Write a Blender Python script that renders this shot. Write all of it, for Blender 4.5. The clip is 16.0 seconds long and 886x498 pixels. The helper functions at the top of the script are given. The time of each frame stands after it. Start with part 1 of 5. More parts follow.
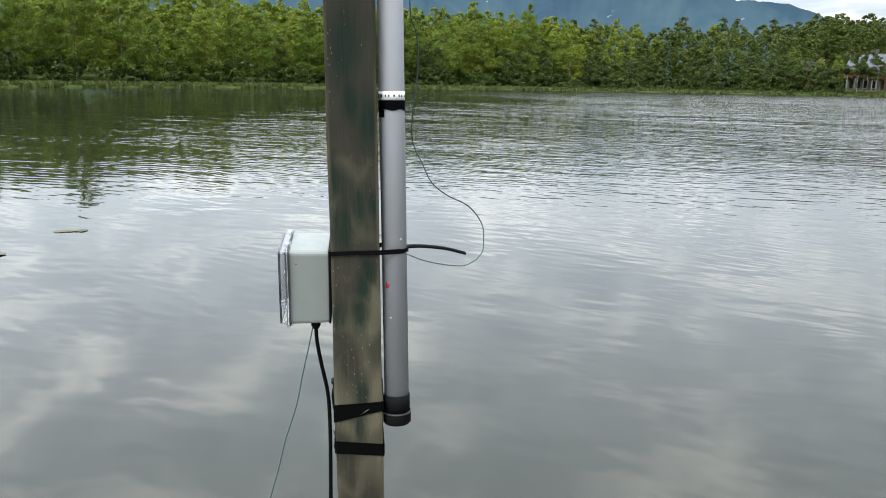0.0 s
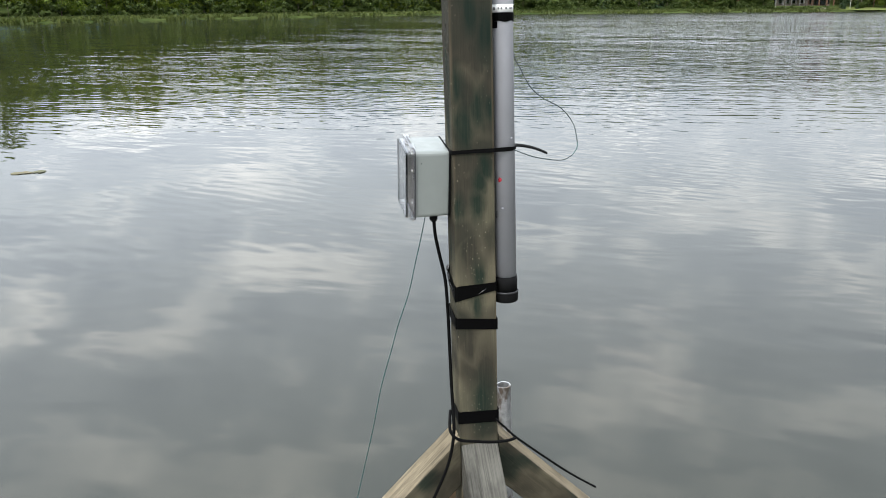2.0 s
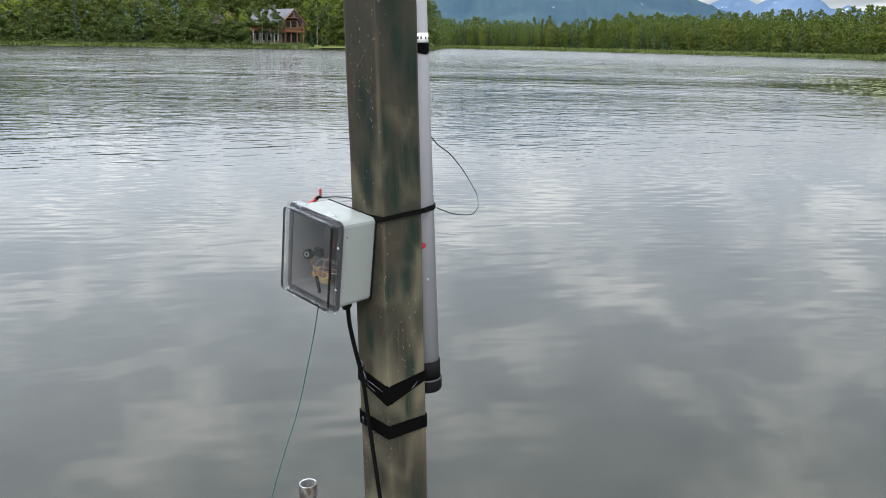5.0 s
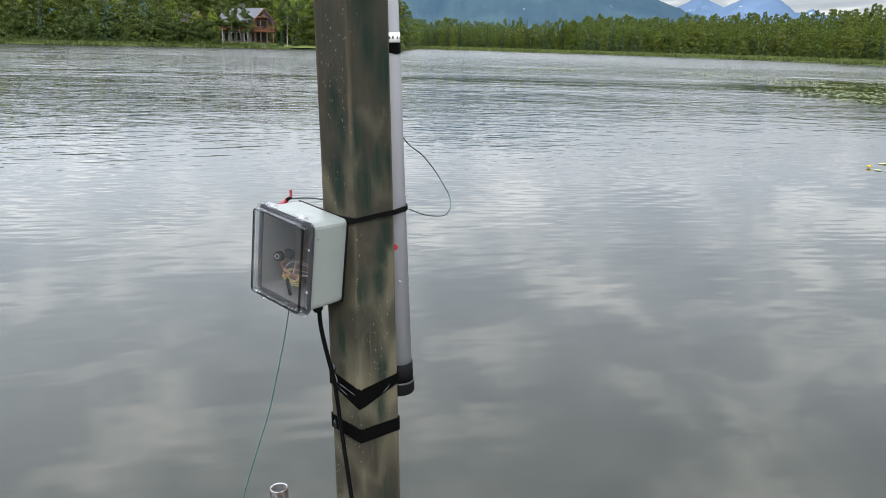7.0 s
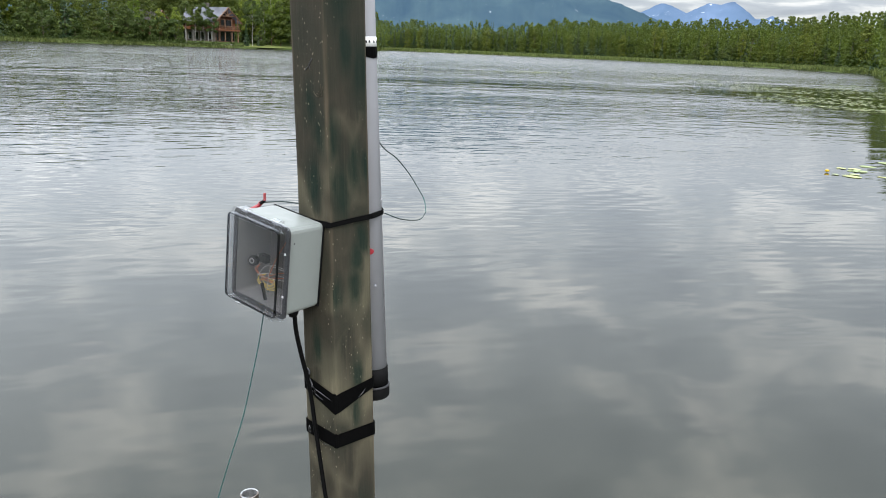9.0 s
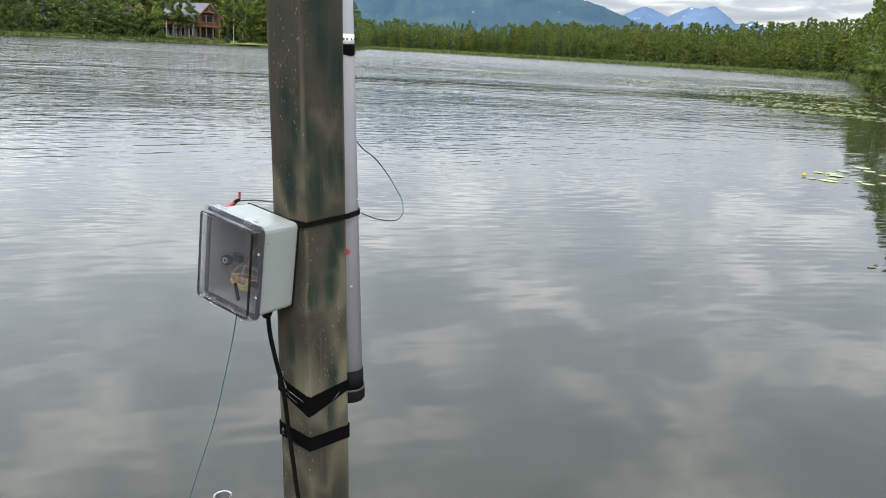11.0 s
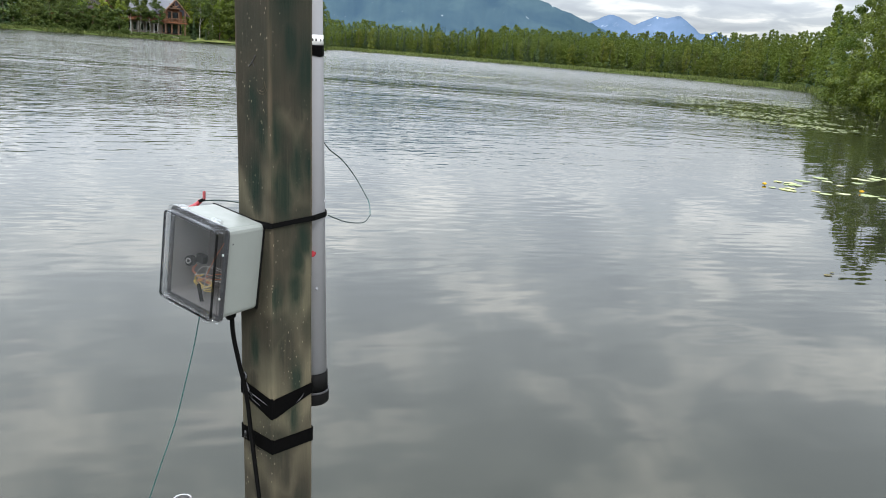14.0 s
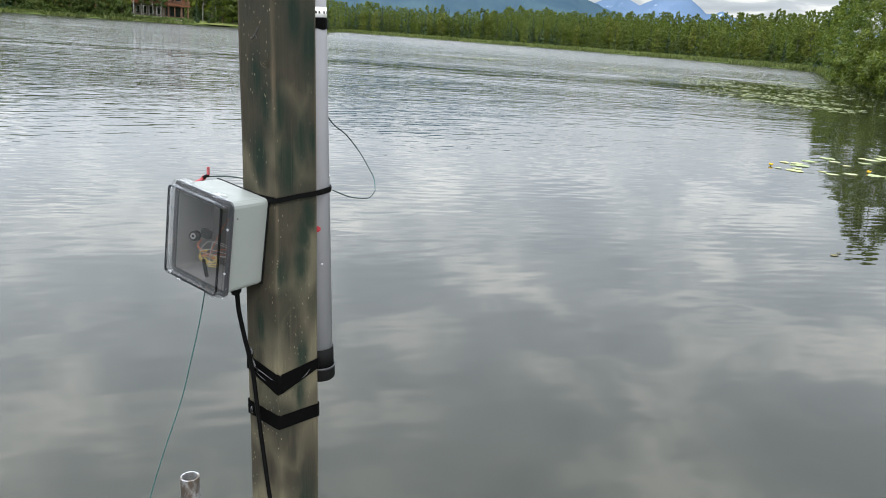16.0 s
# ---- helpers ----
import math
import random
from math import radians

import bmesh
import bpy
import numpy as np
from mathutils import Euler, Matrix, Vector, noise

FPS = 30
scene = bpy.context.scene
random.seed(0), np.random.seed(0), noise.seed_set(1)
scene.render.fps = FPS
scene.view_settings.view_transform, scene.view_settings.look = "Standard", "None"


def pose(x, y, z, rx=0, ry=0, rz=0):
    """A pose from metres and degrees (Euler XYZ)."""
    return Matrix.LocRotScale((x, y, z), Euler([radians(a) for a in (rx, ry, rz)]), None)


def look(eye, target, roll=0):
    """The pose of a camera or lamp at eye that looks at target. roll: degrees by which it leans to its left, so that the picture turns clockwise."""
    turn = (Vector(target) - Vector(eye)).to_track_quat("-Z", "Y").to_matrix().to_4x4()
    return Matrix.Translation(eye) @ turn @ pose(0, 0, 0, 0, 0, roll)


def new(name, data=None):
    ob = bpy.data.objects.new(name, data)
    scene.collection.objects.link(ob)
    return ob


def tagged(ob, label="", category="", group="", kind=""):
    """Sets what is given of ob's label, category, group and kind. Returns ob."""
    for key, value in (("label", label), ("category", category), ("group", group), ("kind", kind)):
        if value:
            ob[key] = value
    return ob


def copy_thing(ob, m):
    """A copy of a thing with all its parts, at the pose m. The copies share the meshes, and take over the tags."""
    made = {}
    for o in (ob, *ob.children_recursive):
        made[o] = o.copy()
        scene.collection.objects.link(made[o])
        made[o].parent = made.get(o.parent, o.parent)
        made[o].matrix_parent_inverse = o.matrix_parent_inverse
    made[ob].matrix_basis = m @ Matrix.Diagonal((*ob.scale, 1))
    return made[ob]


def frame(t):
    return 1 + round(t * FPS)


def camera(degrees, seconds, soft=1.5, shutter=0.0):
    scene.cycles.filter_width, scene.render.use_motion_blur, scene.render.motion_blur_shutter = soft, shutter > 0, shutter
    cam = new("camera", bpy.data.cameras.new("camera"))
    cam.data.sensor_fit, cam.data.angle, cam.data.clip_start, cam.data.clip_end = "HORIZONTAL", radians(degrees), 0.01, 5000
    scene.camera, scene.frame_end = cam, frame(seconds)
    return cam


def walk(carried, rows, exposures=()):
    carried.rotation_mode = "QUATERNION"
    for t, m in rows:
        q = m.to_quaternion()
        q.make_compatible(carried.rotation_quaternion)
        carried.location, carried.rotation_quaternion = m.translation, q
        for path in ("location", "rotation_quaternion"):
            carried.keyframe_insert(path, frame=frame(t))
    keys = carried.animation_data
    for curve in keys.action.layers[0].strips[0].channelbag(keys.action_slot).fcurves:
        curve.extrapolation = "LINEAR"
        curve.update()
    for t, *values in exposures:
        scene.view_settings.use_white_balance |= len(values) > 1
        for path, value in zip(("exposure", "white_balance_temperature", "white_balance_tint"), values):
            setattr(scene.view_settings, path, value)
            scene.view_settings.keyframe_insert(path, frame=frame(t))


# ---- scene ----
cam = camera(59.1, 16.0, soft=1.0)
EXPOSURES = [(0, 0.33, 6560, 9), (1.6, 0.37, 6640, 11), (5, 0.37, 6540, 12), (16, 0.44, 6640, 11)]
PATH = [
    (0, (0.004, -1.444, 2.034), (0.223, 0.498, 1.609), 1.1),
    (0.5, (-0.087, -1.536, 2.021), (0.16, 0.379, 1.5), 1.5),
    (1, (-0.25, -1.578, 1.994), (0.193, 0.273, 1.379), 0.8),
    (1.5, (-0.264, -1.651, 2.003), (0.165, 0.196, 1.369), 0.7),
    (2, (-0.364, -1.605, 2.01), (-0.005, 0.27, 1.414), -0.4),
    (2.5, (-0.566, -1.466, 2.019), (-0.061, 0.386, 1.458), -0.7),
    (3, (-0.597, -1.247, 1.991), (0.15, 0.524, 1.437), -0.1),
    (3.5, (-0.623, -1.101, 2.001), (0.359, 0.554, 1.458), 0.3),
    (4, (-0.792, -0.994, 1.999), (0.389, 0.531, 1.468), 0.8),
    (4.5, (-0.862, -0.961, 1.998), (0.46, 0.447, 1.478), 1.0),
    (5, (-0.87, -0.955, 1.995), (0.54, 0.37, 1.486), 1.2),
    (7.5, (-0.861, -0.945, 1.994), (0.602, 0.319, 1.485), 1.6),
    (8, (-0.859, -0.942, 1.994), (0.615, 0.308, 1.48), 1.7),
    (8.5, (-0.869, -0.939, 1.995), (0.625, 0.29, 1.486), 2.1),
    (9, (-0.875, -0.935, 1.998), (0.64, 0.271, 1.5), 2.3),
    (9.5, (-0.858, -0.938, 1.998), (0.683, 0.239, 1.509), 2.6),
    (12, (-0.863, -0.926, 1.996), (0.686, 0.238, 1.5), 3.6),
    (12.5, (-0.873, -0.936, 1.998), (0.685, 0.219, 1.509), 4.0),
    (13, (-0.868, -0.94, 2.0), (0.706, 0.197, 1.519), 4.2),
    (13.5, (-0.862, -0.933, 1.999), (0.727, 0.183, 1.519), 4.5),
    (14, (-0.86, -0.929, 1.998), (0.739, 0.17, 1.514), 4.6),
    (14.5, (-0.862, -0.931, 1.993), (0.738, 0.163, 1.501), 4.7),
    (15, (-0.865, -0.934, 1.992), (0.732, 0.158, 1.487), 4.7),
    (15.5, (-0.863, -0.93, 1.987), (0.727, 0.167, 1.469), 4.5),
    (16, (-0.857, -0.927, 1.983), (0.727, 0.173, 1.456), 4.3),
]
walk(cam, [(t, look(eye, target, roll)) for t, eye, target, roll in PATH], EXPOSURES)
CLOUD_LOW, CLOUD_ZENITH, SUN_POWER = 1.04, 3.75, 1.5
CLOUD_TURN = 52.0                     # how far the cloud deck has drifted round
HORIZON_GREY = 0.52                   # brightness of the lowest clouds against those higher up
SUN_AZ, SUN_EL = -138.0, 44.0         # degrees from +y towards +x, and height, of the veiled sun
WATER_DARK, WATER_LIGHT = (0.0105, 0.0118, 0.0068), (0.0145, 0.0158, 0.0098)
RIPPLE = (0.0088, 0.0150, 0.0024)
TRAINS = (0.0017, 0.0026)             # heights of the two trains of wind ripples
# wavelength, height, and distances between which each train of longer ripples shows
CATS_PAWS = ((0.7, 0.024, 6, 16, 45, 3.0), (2.0, 0.20, 18, 45, 110, 7.0), (5.0, 0.58, 55, 120, 400, 11.0))

# ---- light ----
world = bpy.data.worlds.new("overcast_sky")
scene.world = world
world.use_nodes = True
wt = world.node_tree
for n in list(wt.nodes):
    wt.nodes.remove(n)


def wnode(kind, **values):
    n = wt.nodes.new(kind)
    for k, v in values.items():
        n.inputs[k].default_value = v
    return n


wo = wnode("ShaderNodeOutputWorld")
bg = wnode("ShaderNodeBackground")
bg.inputs["Strength"].default_value = 1.0
sky = wt.nodes.new("ShaderNodeTexSky")
sky.sky_type = "NISHITA"
sky.sun_disc = False
sky.sun_elevation = radians(SUN_EL)
sky.sun_rotation = radians(SUN_AZ)
sky_low = wt.nodes.new("ShaderNodeVectorMath")
sky_low.operation = "SCALE"
sky_low.inputs["Scale"].default_value = 0.10
wt.links.new(sky.outputs[0], sky_low.inputs[0])
tc = wt.nodes.new("ShaderNodeTexCoord")
sep = wt.nodes.new("ShaderNodeSeparateXYZ")
wt.links.new(tc.outputs["Generated"], sep.inputs[0])


def wmath(op, a, b, clamp=False):
    n = wt.nodes.new("ShaderNodeMath")
    n.operation, n.use_clamp = op, clamp
    for i, v in enumerate((a, b)):
        if isinstance(v, (int, float)):
            n.inputs[i].default_value = v
        else:
            wt.links.new(v, n.inputs[i])
    return n.outputs[0]


up = wmath("ADD", wmath("MAXIMUM", sep.outputs["Z"], 0.0), 0.12)
comb = wt.nodes.new("ShaderNodeCombineXYZ")
wt.links.new(wmath("DIVIDE", sep.outputs["X"], up), comb.inputs["X"])
wt.links.new(wmath("DIVIDE", sep.outputs["Y"], up), comb.inputs["Y"])
clouds = wnode("ShaderNodeTexNoise", Scale=2.5, Detail=7.0, Roughness=0.54, Distortion=0.35)
drift = wt.nodes.new("ShaderNodeMapping")
drift.inputs["Rotation"].default_value = (0, 0, radians(CLOUD_TURN))
wt.links.new(comb.outputs[0], drift.inputs["Vector"])
wt.links.new(drift.outputs[0], clouds.inputs["Vector"])
ramp = wt.nodes.new("ShaderNodeValToRGB")
ramp.color_ramp.elements[0].position, ramp.color_ramp.elements[0].color = 0.35, (0.505, 0.565, 0.642, 1)
ramp.color_ramp.elements[1].position, ramp.color_ramp.elements[1].color = 0.66, (0.985, 1.025, 1.035, 1)
mid = ramp.color_ramp.elements.new(0.50)
mid.color = (0.606, 0.672, 0.738, 1)
wt.links.new(clouds.outputs["Fac"], ramp.inputs["Fac"])
# an overcast sky is brighter overhead than at the horizon
lift = wmath("ADD", wmath("MULTIPLY", wmath("MAXIMUM", sep.outputs["Z"], 0.0), CLOUD_ZENITH), CLOUD_LOW)
# the clouds glow where they veil the sun
aim = wt.nodes.new("ShaderNodeVectorMath")
aim.operation = "DOT_PRODUCT"
wt.links.new(tc.outputs["Generated"], aim.inputs[0])
aim.inputs[1].default_value = (math.sin(radians(SUN_AZ)) * math.cos(radians(SUN_EL)), math.cos(radians(SUN_AZ)) * math.cos(radians(SUN_EL)), math.sin(radians(SUN_EL)))
# the cloud deck greys towards the horizon, where it is seen through more air
low_air = wt.nodes.new("ShaderNodeMapRange")
low_air.interpolation_type = "SMOOTHSTEP"
low_air.inputs["From Max"].default_value = 0.165
low_air.inputs["To Min"].default_value = HORIZON_GREY
wt.links.new(sep.outputs["Z"], low_air.inputs["Value"])
lift = wmath("MULTIPLY", lift, low_air.outputs["Result"])
glow = wmath("MULTIPLY", wmath("POWER", wmath("MAXIMUM", aim.outputs["Value"], 0.0), 5.0), 0.9)
# and are thinner towards the woods than over the open lake
thin = wt.nodes.new("ShaderNodeVectorMath")
thin.operation = "DOT_PRODUCT"
wt.links.new(tc.outputs["Generated"], thin.inputs[0])
thin.inputs[1].default_value = (-0.19, 0.24, 0.0)
lift = wmath("MULTIPLY", lift, wmath("ADD", wmath("ADD", glow, 1.0), thin.outputs["Value"]))
cl = wt.nodes.new("ShaderNodeVectorMath")
cl.operation = "SCALE"
wt.links.new(ramp.outputs["Color"], cl.inputs[0])
wt.links.new(lift, cl.inputs["Scale"])
wmix = wt.nodes.new("ShaderNodeMix")
wmix.data_type = "RGBA"
wmix.inputs["Factor"].default_value = 0.93
wt.links.new(sky_low.outputs[0], wmix.inputs["A"])
wt.links.new(cl.outputs[0], wmix.inputs["B"])
wt.links.new(wmix.outputs["Result"], bg.inputs["Color"])
wt.links.new(bg.outputs[0], wo.inputs["Surface"])

sun_data = bpy.data.lights.new("sun", "SUN")
sun_data.energy, sun_data.angle, sun_data.color = SUN_POWER, radians(20), (1.0, 0.96, 0.90)
sun = new("sun", sun_data)
az, el = radians(SUN_AZ), radians(SUN_EL)
sun.matrix_world = look((0, 0, 60), (-math.sin(az) * math.cos(el), -math.cos(az) * math.cos(el), 60 - math.sin(el)))

# ---- materials ----


class Mat:
    """A small node-tree builder."""

    def __init__(self, name, rough=0.6, metal=0.0, spec=0.5):
        self.m = bpy.data.materials.new(name)
        self.m.use_nodes = True
        self.t = self.m.node_tree
        self.b = self.t.nodes["Principled BSDF"]
        self.out = self.t.nodes["Material Output"]
        self.b.inputs["Roughness"].default_value = rough
        self.b.inputs["Metallic"].default_value = metal
        self.b.inputs["Specular IOR Level"].default_value = spec
        self.tc = self.t.nodes.new("ShaderNodeTexCoord")

    def link(self, a, b):
        self.t.links.new(a, b)

    def coords(self, scale=(1, 1, 1), which="Object", loc=(0, 0, 0), turned=0):
        n = self.t.nodes.new("ShaderNodeMapping")
        n.inputs["Scale"].default_value = scale
        n.inputs["Location"].default_value = loc
        source = self.tc.outputs[which]
        if turned:
            r = self.t.nodes.new("ShaderNodeMapping")
            r.inputs["Rotation"].default_value = (0, 0, radians(turned))
            self.link(source, r.inputs["Vector"])
            source = r.outputs[0]
        self.link(source, n.inputs["Vector"])
        return n.outputs[0]

    def noise(self, vec, scale, detail=4.0, rough=0.55, dist=0.0):
        n = self.t.nodes.new("ShaderNodeTexNoise")
        for k, v in (("Scale", scale), ("Detail", detail), ("Roughness", rough), ("Distortion", dist)):
            n.inputs[k].default_value = v
        self.link(vec, n.inputs["Vector"])
        return n.outputs["Fac"]

    def voronoi(self, vec, scale):
        n = self.t.nodes.new("ShaderNodeTexVoronoi")
        n.inputs["Scale"].default_value = scale
        self.link(vec, n.inputs["Vector"])
        return n.outputs["Distance"]

    def ramp(self, fac, stops):
        n = self.t.nodes.new("ShaderNodeValToRGB")
        e = n.color_ramp.elements
        while len(e) < len(stops):
            e.new(0.5)
        for i, (p, c) in enumerate(stops):
            e[i].position = p
            e[i].color = (*c, 1) if not isinstance(c, (int, float)) else (c, c, c, 1)
        self.link(fac, n.inputs["Fac"])
        return n.outputs["Color"]

    def mix(self, fac, a, b, kind="MIX"):
        n = self.t.nodes.new("ShaderNodeMix")
        n.data_type, n.blend_type = "RGBA", kind
        for sock, v in (("Factor", fac), ("A", a), ("B", b)):
            s = n.inputs[sock]
            if isinstance(v, (int, float)):
                s.default_value = v if sock == "Factor" else (v, v, v, 1)
            elif isinstance(v, tuple):
                s.default_value = (*v, 1)
            else:
                self.link(v, s)
        return n.outputs["Result"]

    def math(self, op, a, b=0.0, clamp=False):
        n = self.t.nodes.new("ShaderNodeMath")
        n.operation, n.use_clamp = op, clamp
        for i, v in enumerate((a, b)):
            if isinstance(v, (int, float)):
                n.inputs[i].default_value = v
            else:
                self.link(v, n.inputs[i])
        return n.outputs[0]

    def color(self, c):
        if isinstance(c, tuple):
            self.b.inputs["Base Color"].default_value = (*c, 1)
        else:
            self.link(c, self.b.inputs["Base Color"])
        return self

    def rough(self, r):
        self.link(r, self.b.inputs["Roughness"])
        return self

    def bump(self, height, distance, strength=1.0, after=None):
        n = self.t.nodes.new("ShaderNodeBump")
        n.inputs["Strength"].default_value = strength
        n.inputs["Distance"].default_value = distance
        self.link(height, n.inputs["Height"])
        if after is not None:
            self.link(after, n.inputs["Normal"])
        self.link(n.outputs[0], self.b.inputs["Normal"])
        return n.outputs[0]

    def island(self):
        return self.t.nodes.new("ShaderNodeNewGeometry").outputs["Random Per Island"]

    def random(self):
        return self.t.nodes.new("ShaderNodeObjectInfo").outputs["Random"]


# sprayed blotches on the post's front and side faces: across, up, radius
GREEN_FRONT = ((-.003, .273, .015), (.030, .235, .020), (-.033, .135, .013), (.011, .085, .017), (.039, .082, .012), (-.02, .053, .018), (.022, -.033, .012),
               (.011, -.064, .013), (-.034, -.121, .011), (.007, -.114, .015), (.007, -.272, .013), (0, -.335, .013), (-.01, .365, .028), (.01, -.58, .025))
BROWN_FRONT = ((.007, .190, .020), (-.014, .117, .020), (.03, .40, .018), (-.012, -.214, .024), (0, .45, .04), (.02, -.50, .03), (-.02, -.42, .022), (-.018, .315, .026), (.022, .310, .020))
GREEN_SIDE = ((-.004, .190, .013), (-.020, .140, .013), (-.004, .065, .016), (0, -.21, .012))
BROWN_SIDE = ((.010, .300, .022), (-.012, .040, .016), (.02, .12, .012), (.01, -.27, .012))


def blotches(m, front, side, waver):
    """How far inside a sprayed blotch a point of the post lies: 1 in its heart, 0 outside."""
    co = m.t.nodes.new("ShaderNodeSeparateXYZ")
    m.link(m.tc.outputs["Object"], co.inputs[0])
    nr = m.t.nodes.new("ShaderNodeSeparateXYZ")
    m.link(m.tc.outputs["Normal"], nr.inputs[0])
    is_side = m.math("GREATER_THAN", m.math("ABSOLUTE", nr.outputs["X"]), 0.7)
    across = m.math("ADD", m.math("MULTIPLY", co.outputs["Y"], is_side), m.math("MULTIPLY", co.outputs["X"], m.math("SUBTRACT", 1.0, is_side)))
    p = m.t.nodes.new("ShaderNodeCombineXYZ")
    m.link(m.math("ADD", across, waver), p.inputs["X"])
    m.link(m.math("ADD", m.math("MULTIPLY", co.outputs["Z"], 0.42), m.math("MULTIPLY", waver, -0.7)), p.inputs["Y"])
    m.link(m.math("MULTIPLY", is_side, 5.0), p.inputs["Z"])
    best = None
    for z, spots in ((0.0, front), (5.0, side)):
        for u, up, r in spots:
            d = m.t.nodes.new("ShaderNodeVectorMath")
            d.operation = "DISTANCE"
            m.link(p.outputs[0], d.inputs[0])
            d.inputs[1].default_value = (u, up * 0.42, z)
            near = m.math("DIVIDE", d.outputs["Value"], r)
            best = near if best is None else m.math("MINIMUM", best, near)
    return m.ramp(m.math("DIVIDE", best, 2.0, True), [(0.24, 1.0), (0.52, 0.55), (0.94, 0.0)])


def camo_wood(name, seed, base=(0.053, 0.045, 0.027), paint=1.0, edge=False, bare=None):
    """Sawn softwood sprayed with soft-edged tan, brown and dark green camouflage."""
    m = Mat(name, 0.78, spec=0.12)
    o = m.coords(loc=(seed, seed * 0.7, seed * 1.3))
    grain = m.noise(m.coords((42, 42, 1.3), loc=(seed, 0, 0)), 5.0, 6.0, 0.65, 0.35)
    fine = m.noise(m.coords((150, 150, 5)), 5.0, 3.0, 0.6)
    col = m.ramp(grain, [(0.25, tuple(c * 0.66 for c in base)), (0.55, base), (0.8, tuple(min(1, c * 1.38) for c in base))])
    soft = m.noise(o, 8.5, 2.0, 0.45, 0.3)
    broken = m.math("ADD", soft, m.math("MULTIPLY", m.math("SUBTRACT", grain, 0.5), 0.16))
    if edge:
        # more brown towards the post's head, for heavier paint and its backlit shade
        sz = m.t.nodes.new("ShaderNodeSeparateXYZ")
        m.link(m.tc.outputs["Object"], sz.inputs[0])
        broken = m.math("ADD", broken, m.math("MULTIPLY", m.math("ADD", sz.outputs["Z"], 0.0, True), 1.0))
    brown = m.math("MULTIPLY", m.ramp(broken, [(0.38, 0.0), (0.58, 1.0)]), 0.82 * paint)
    if edge:
        waver = m.math("MULTIPLY", m.math("SUBTRACT", m.noise(m.coords((1, 1, 0.4)), 26.0, 4.0, 0.65), 0.5), 0.040)
        streak = m.ramp(grain, [(0.25, 0.62), (0.55, 1.0)])
        brown = m.math("MAXIMUM", brown, m.math("MULTIPLY", m.math("MULTIPLY", blotches(m, BROWN_FRONT, BROWN_SIDE, waver), streak), 0.9))
    col = m.mix(brown, col, (0.018, 0.0162, 0.012))
    g = m.noise(m.coords((1, 1, 0.75), loc=(seed + 4.2, 3.1, seed)), 10.5, 2.0, 0.4, 0.2)
    g = m.math("ADD", g, m.math("MULTIPLY", m.math("SUBTRACT", grain, 0.5), 0.22))
    green = m.math("MULTIPLY", m.ramp(g, [(0.49, 0.0), (0.61, 1.0)]), (0.22 if edge else 0.88) * paint)
    if edge:
        green = m.math("MAXIMUM", green, m.math("MULTIPLY", m.math("MULTIPLY", blotches(m, GREEN_FRONT, GREEN_SIDE, waver), streak), 0.92))
    col = m.mix(green, col, (0.0055, 0.0135, 0.009))
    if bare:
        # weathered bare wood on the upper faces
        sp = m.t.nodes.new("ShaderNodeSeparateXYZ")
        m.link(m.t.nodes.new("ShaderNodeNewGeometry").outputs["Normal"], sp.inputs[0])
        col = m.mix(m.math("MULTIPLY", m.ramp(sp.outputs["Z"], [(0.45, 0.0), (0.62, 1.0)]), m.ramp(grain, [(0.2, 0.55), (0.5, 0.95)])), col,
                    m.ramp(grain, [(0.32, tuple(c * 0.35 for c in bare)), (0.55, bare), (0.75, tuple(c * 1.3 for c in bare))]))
        stain = m.ramp(m.noise(m.coords((1, 1, 0.6), loc=(seed, 2, 0)), 13.0, 4.0, 0.6), [(0.42, 1.0), (0.62, 0.42)])
        col = m.mix(0.8, col, stain, "MULTIPLY")
    # fine chips that bare pale wood
    v = m.voronoi(m.coords((1, 1, 0.4)), 190.0)
    chip = m.math("MULTIPLY", m.ramp(v, [(0.09, 1.0), (0.17, 0.0)] if edge else [(0.05, 1.0), (0.10, 0.0)]), m.ramp(m.noise(m.coords((1, 1, 0.35), loc=(seed, 1, 2)), 17.0, 3.0), [(0.53, 0.0), (0.60, 1.0)]))
    col = m.mix(m.math("MULTIPLY", chip, 0.5), col, (0.32, 0.28, 0.20))
    if edge:
        # paint rubbed off along the corners
        sp = m.t.nodes.new("ShaderNodeSeparateXYZ")
        m.link(m.tc.outputs["Object"], sp.inputs[0])
        near = m.math("MINIMUM", m.math("ABSOLUTE", sp.outputs["X"]), m.math("ADD", m.math("ABSOLUTE", sp.outputs["Y"]), 0.0065))
        rub = m.math("MULTIPLY", m.ramp(m.math("MULTIPLY", near, 10.0), [(0.385, 0.0), (0.42, 0.8)]), m.ramp(m.noise(m.coords((8, 8, 1)), 4.0, 4.0), [(0.46, 0.0), (0.68, 0.75)]))
        col = m.mix(rub, col, (0.105, 0.080, 0.052))
    dirt = m.noise(m.coords((1, 1, 0.5)), 3.0, 3.0)
    col = m.mix(0.30, col, m.ramp(dirt, [(0.3, 0.45), (0.7, 1.0)]), "MULTIPLY")
    m.color(col)
    m.bump(m.math("ADD", m.math("MULTIPLY", grain, 0.7), m.math("MULTIPLY", fine, 0.3)), 0.0016)
    return m.m


